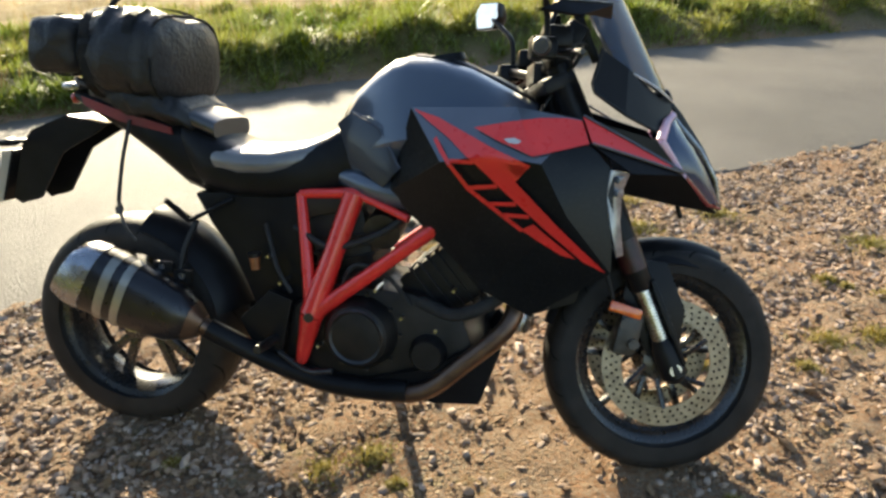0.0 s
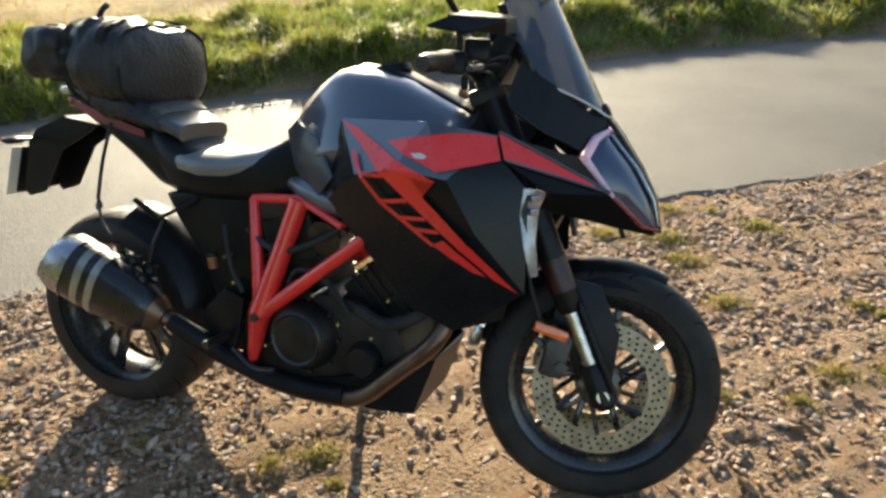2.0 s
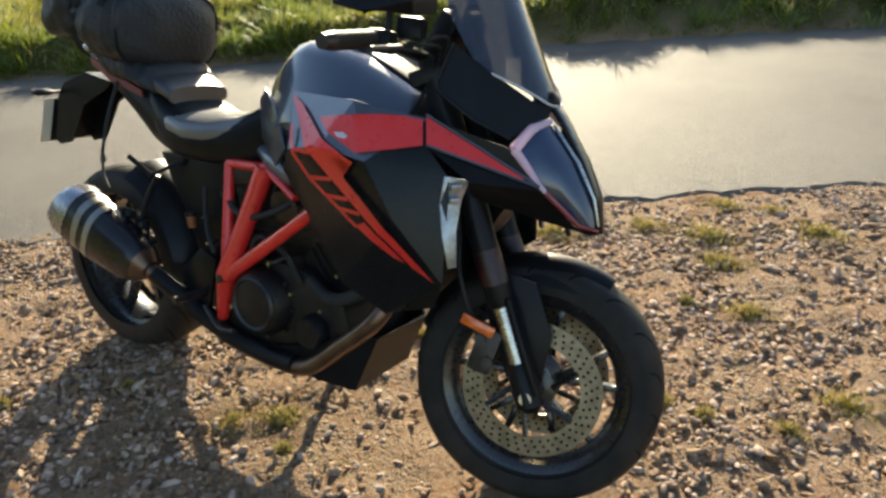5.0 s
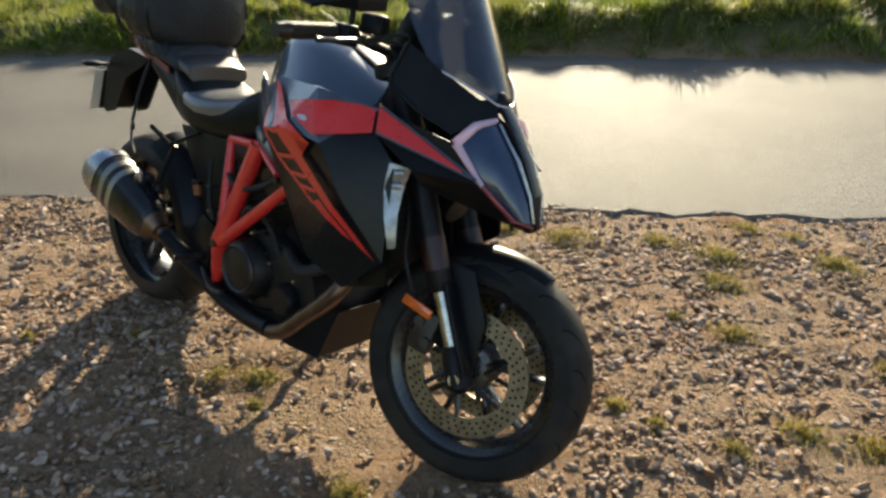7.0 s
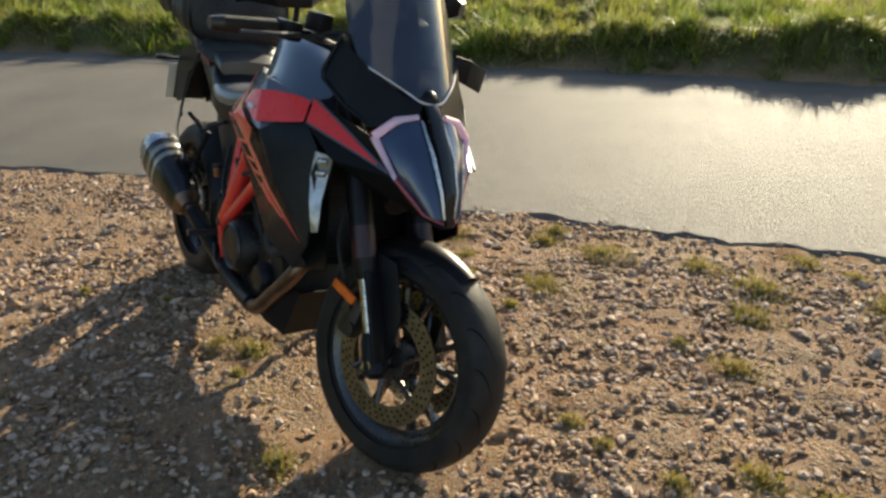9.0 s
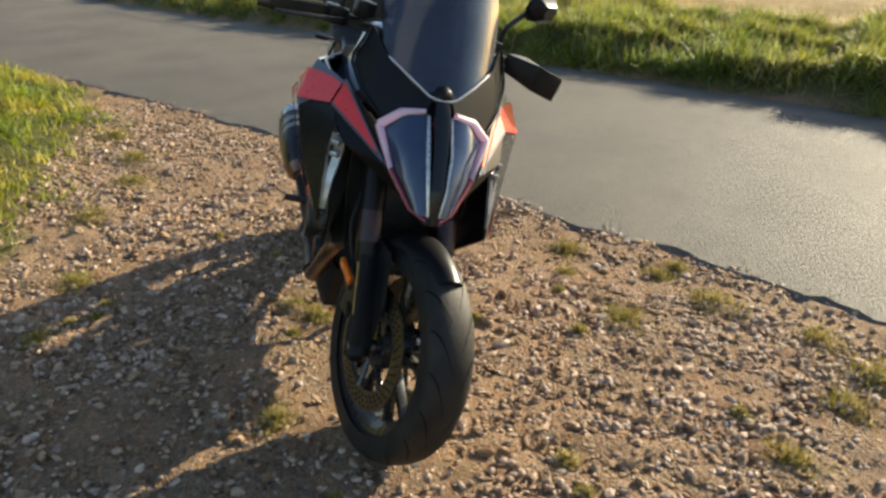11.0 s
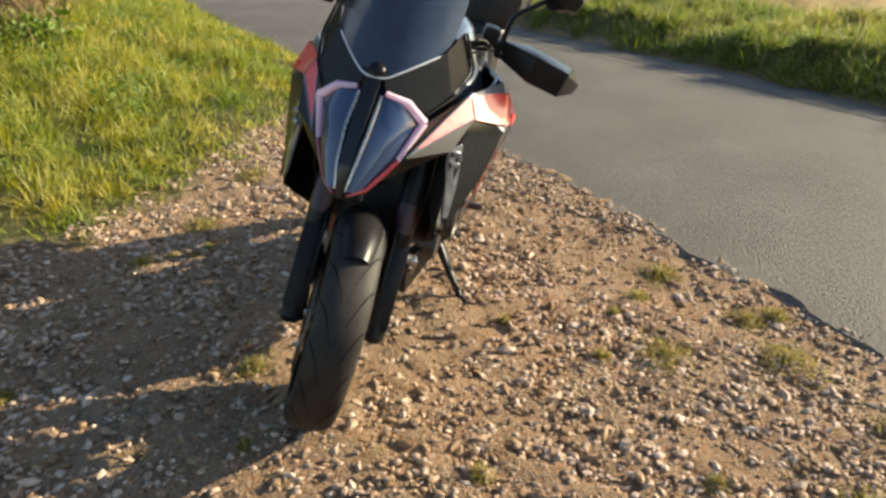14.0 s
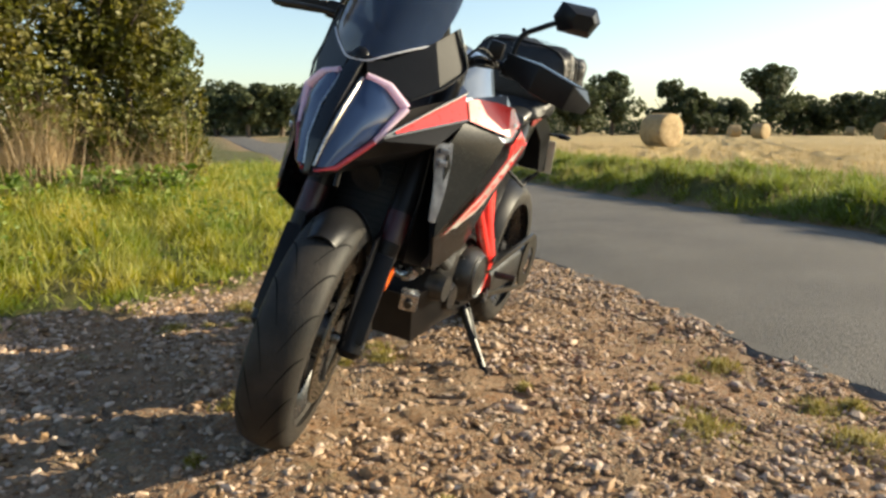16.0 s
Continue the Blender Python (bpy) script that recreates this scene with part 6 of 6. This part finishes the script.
def dry_strip():
    rng = np.random.default_rng(61)
    n = 26000
    t = rng.uniform(0, 1, n)
    a, b = np.array([-4.35, -5.05]), np.array([0.6, -8.4])
    p = a + (b - a) * t[:, None]
    nrm = np.array([-(b - a)[1], (b - a)[0]]) / np.linalg.norm(b - a)
    p = p + nrm * rng.normal(-0.12, 0.38, n)[:, None]
    lump = wob(p[:, 0], p[:, 1], 3.0, 8.0)
    blades("dry_grass", p, np.clip(0.62 + 0.75 * lump, 0.15, 1.25) * rng.uniform(0.4, 1.2, n), 0.0085, M_DRY, "tall dead straw-coloured grass below the hedge", "grass", 62, 0.2, 0.5)
    n = 2500
    t = rng.uniform(0, 1, n)
    p = a + (b - a) * t[:, None] + nrm * rng.normal(0.55, 0.40, n)[:, None]
    rngc = np.column_stack([p, rng.uniform(0.05, 0.35, n)])
    ob = new("undergrowth", leaf_cloud(rng, rngc, np.full(n, 0.08), 6000, 0.085, "undergrowth", M_HERB))
    tagged(ob, "low leafy undergrowth at the foot of the hedge", "undergrowth", kind="stuff")


dry_strip()


# ---- weeds and stones on the gravel ----
def weed_tuft(x, y, size, seed):
    rng = np.random.default_rng(seed)
    n = int(160 + 2600 * size)
    r = np.abs(rng.normal(0, size * 0.42, n))
    a = rng.uniform(0, math.tau, n)
    xy = np.column_stack([x + r * np.cos(a) * 1.25, y + r * np.sin(a)])
    z = ground_height(xy[:, 0], xy[:, 1])
    h = rng.uniform(0.012, 0.040, n) * (0.7 + size * 1.6) * np.exp(-(r / (size * 0.6)) ** 2)
    s = np.stack([rng.uniform(0.003, 0.006, n), h * 1.6, h], 1)
    return scatter(BLADE_V, BLADE_F, np.column_stack([xy, z]), turns(rng, n, 0.5), s)


weeds_v, weeds_f, weeds_n = [], [], 0
TUFTS = [(0.94, 0.96, 0.20), (0.91, 1.32, 0.20), (1.24, -0.22, 0.12), (1.69, 1.06, 0.15), (1.45, 1.54, 0.20), (1.22, 1.52, 0.15), (1.54, 1.36, 0.16), (0.58, -0.12, 0.10), (0.69, -0.05, 0.11), (1.82, 1.75, 0.2), (2.4, 1.5, 0.2),
         (1.44, 1.85, 0.15), (2.2, 0.75, 0.14), (2.02, 0.70, 0.13), (0.35, 1.0, 0.15), (0.2, -0.9, 0.16), (-0.45, -0.95, 0.2), (-0.9, -0.82, 0.22), (-1.3, -0.85, 0.25), (-1.75, -1.0, 0.25), (2.55, 0.9, 0.14), (0.6, -0.95, 0.12), (0.65, 1.25, 0.12), (2.9, 1.9, 0.2)]
sprig = random.Random(9)
TUFTS += [(sprig.uniform(0.3, 2.9), sprig.uniform(0.45, 2.0), sprig.uniform(0.04, 0.10)) for k in range(18)] + [(sprig.uniform(-1.2, 1.6), sprig.uniform(-0.9, -0.1), sprig.uniform(0.03, 0.07)) for k in range(8)]
TUFTS = [q for q in TUFTS if along(q[0], q[1])[1] < NEAR - 0.08]
for i, (x, y, s) in enumerate(TUFTS):
    wv, wf = weed_tuft(x, y, s, 100 + i)
    weeds_v.append(wv)
    weeds_f.append(wf + weeds_n)
    weeds_n += len(wv)
tagged(new("gravel_weeds", arrays_mesh("gravel_weeds", np.concatenate(weeds_v), np.concatenate(weeds_f), M_WEED)), "low yellow-green weeds growing in tufts through the gravel", "weeds", kind="stuff")


def stone_base(seed):
    bm = bmesh.new()
    bmesh.ops.create_icosphere(bm, subdivisions=1, radius=1)
    rng = random.Random(seed)
    for v in bm.verts:
        v.co *= rng.uniform(0.72, 1.15)
    bm.verts.ensure_lookup_table()
    v = np.array([tuple(q.co) for q in bm.verts])
    f = np.array([[q.index for q in t.verts] for t in bm.faces])
    bm.free()
    return v, f


def on_gravel(x, y):
    u, v = along(x, y)
    return (v - bend(u) < NEAR + 0.03) & (y > grass_line(x) - 0.25)


def gravel():
    rng = np.random.default_rng(71)
    parts_v, parts_f, off = [], [], 0
    for k, (n, lo, hi) in enumerate(((27000, 0.004, 0.008), (27000, 0.006, 0.012), (12000, 0.008, 0.016), (1500, 0.013, 0.022))):
        bv, bf = stone_base(k)
        x, y = rng.uniform(-2.6, 4.2, n * 2), rng.uniform(-1.9, 3.2, n * 2)
        patch = wob(x, y, 2.6, 3.3) + 0.6 * wob(x, y, 7.0, 1.1) - 0.9 * np.exp(-((x - 0.95) / 0.34) ** 2 - ((y - 0.05) / 0.24) ** 2)
        keep = on_gravel(x, y) & (rng.uniform(0, 1, n * 2) < np.clip(0.66 + 0.95 * patch, 0.2, 1))
        x, y = x[keep], y[keep]
        m = len(x)
        s = rng.uniform(lo, hi, m)[:, None] * np.stack([rng.uniform(0.8, 1.7, m), rng.uniform(0.6, 1.1, m), rng.uniform(0.4, 0.85, m)], 1)
        z = ground_height(x, y) + s[:, 2] * 0.25
        v, f = scatter(bv, bf, np.column_stack([x, y, z]), turns(rng, m, 0.3), s)
        parts_v.append(v)
        parts_f.append(f + off)
        off += len(v)
    ob = new("gravel", arrays_mesh("gravel", np.concatenate(parts_v), np.concatenate(parts_f), M_STONE))
    tagged(ob, "loose pale and brown stones pressed into the soil", "gravel", kind="stuff")
    meshes = []
    for k in range(6):
        bv, bf = stone_base(40 + k)
        meshes.append(arrays_mesh("stone", bv * np.array([1.2, 0.95, 0.6]), bf, M_STONE_P))
    n = 0
    while n < 280:
        x, y = rng.uniform(-0.8, 2.6), rng.uniform(-1.0, 1.8)
        if not on_gravel(np.array(x), np.array(y)) or math.hypot(x - 1.43, y) < 0.12 or math.hypot(x, y) < 0.15:
            continue
        ob = new("stone", meshes[n % 6])
        s = rng.uniform(0.009, 0.020) * (1.7 if n % 19 == 0 else 1)
        ob.matrix_world = Matrix.LocRotScale((x, y, float(ground_height(np.array(x), np.array(y))) + s * 0.2), Euler((rng.normal(0, 0.2), rng.normal(0, 0.2), rng.uniform(0, 6.28))), (s, s, s))
        ob.parent = ground
        n += 1


gravel()
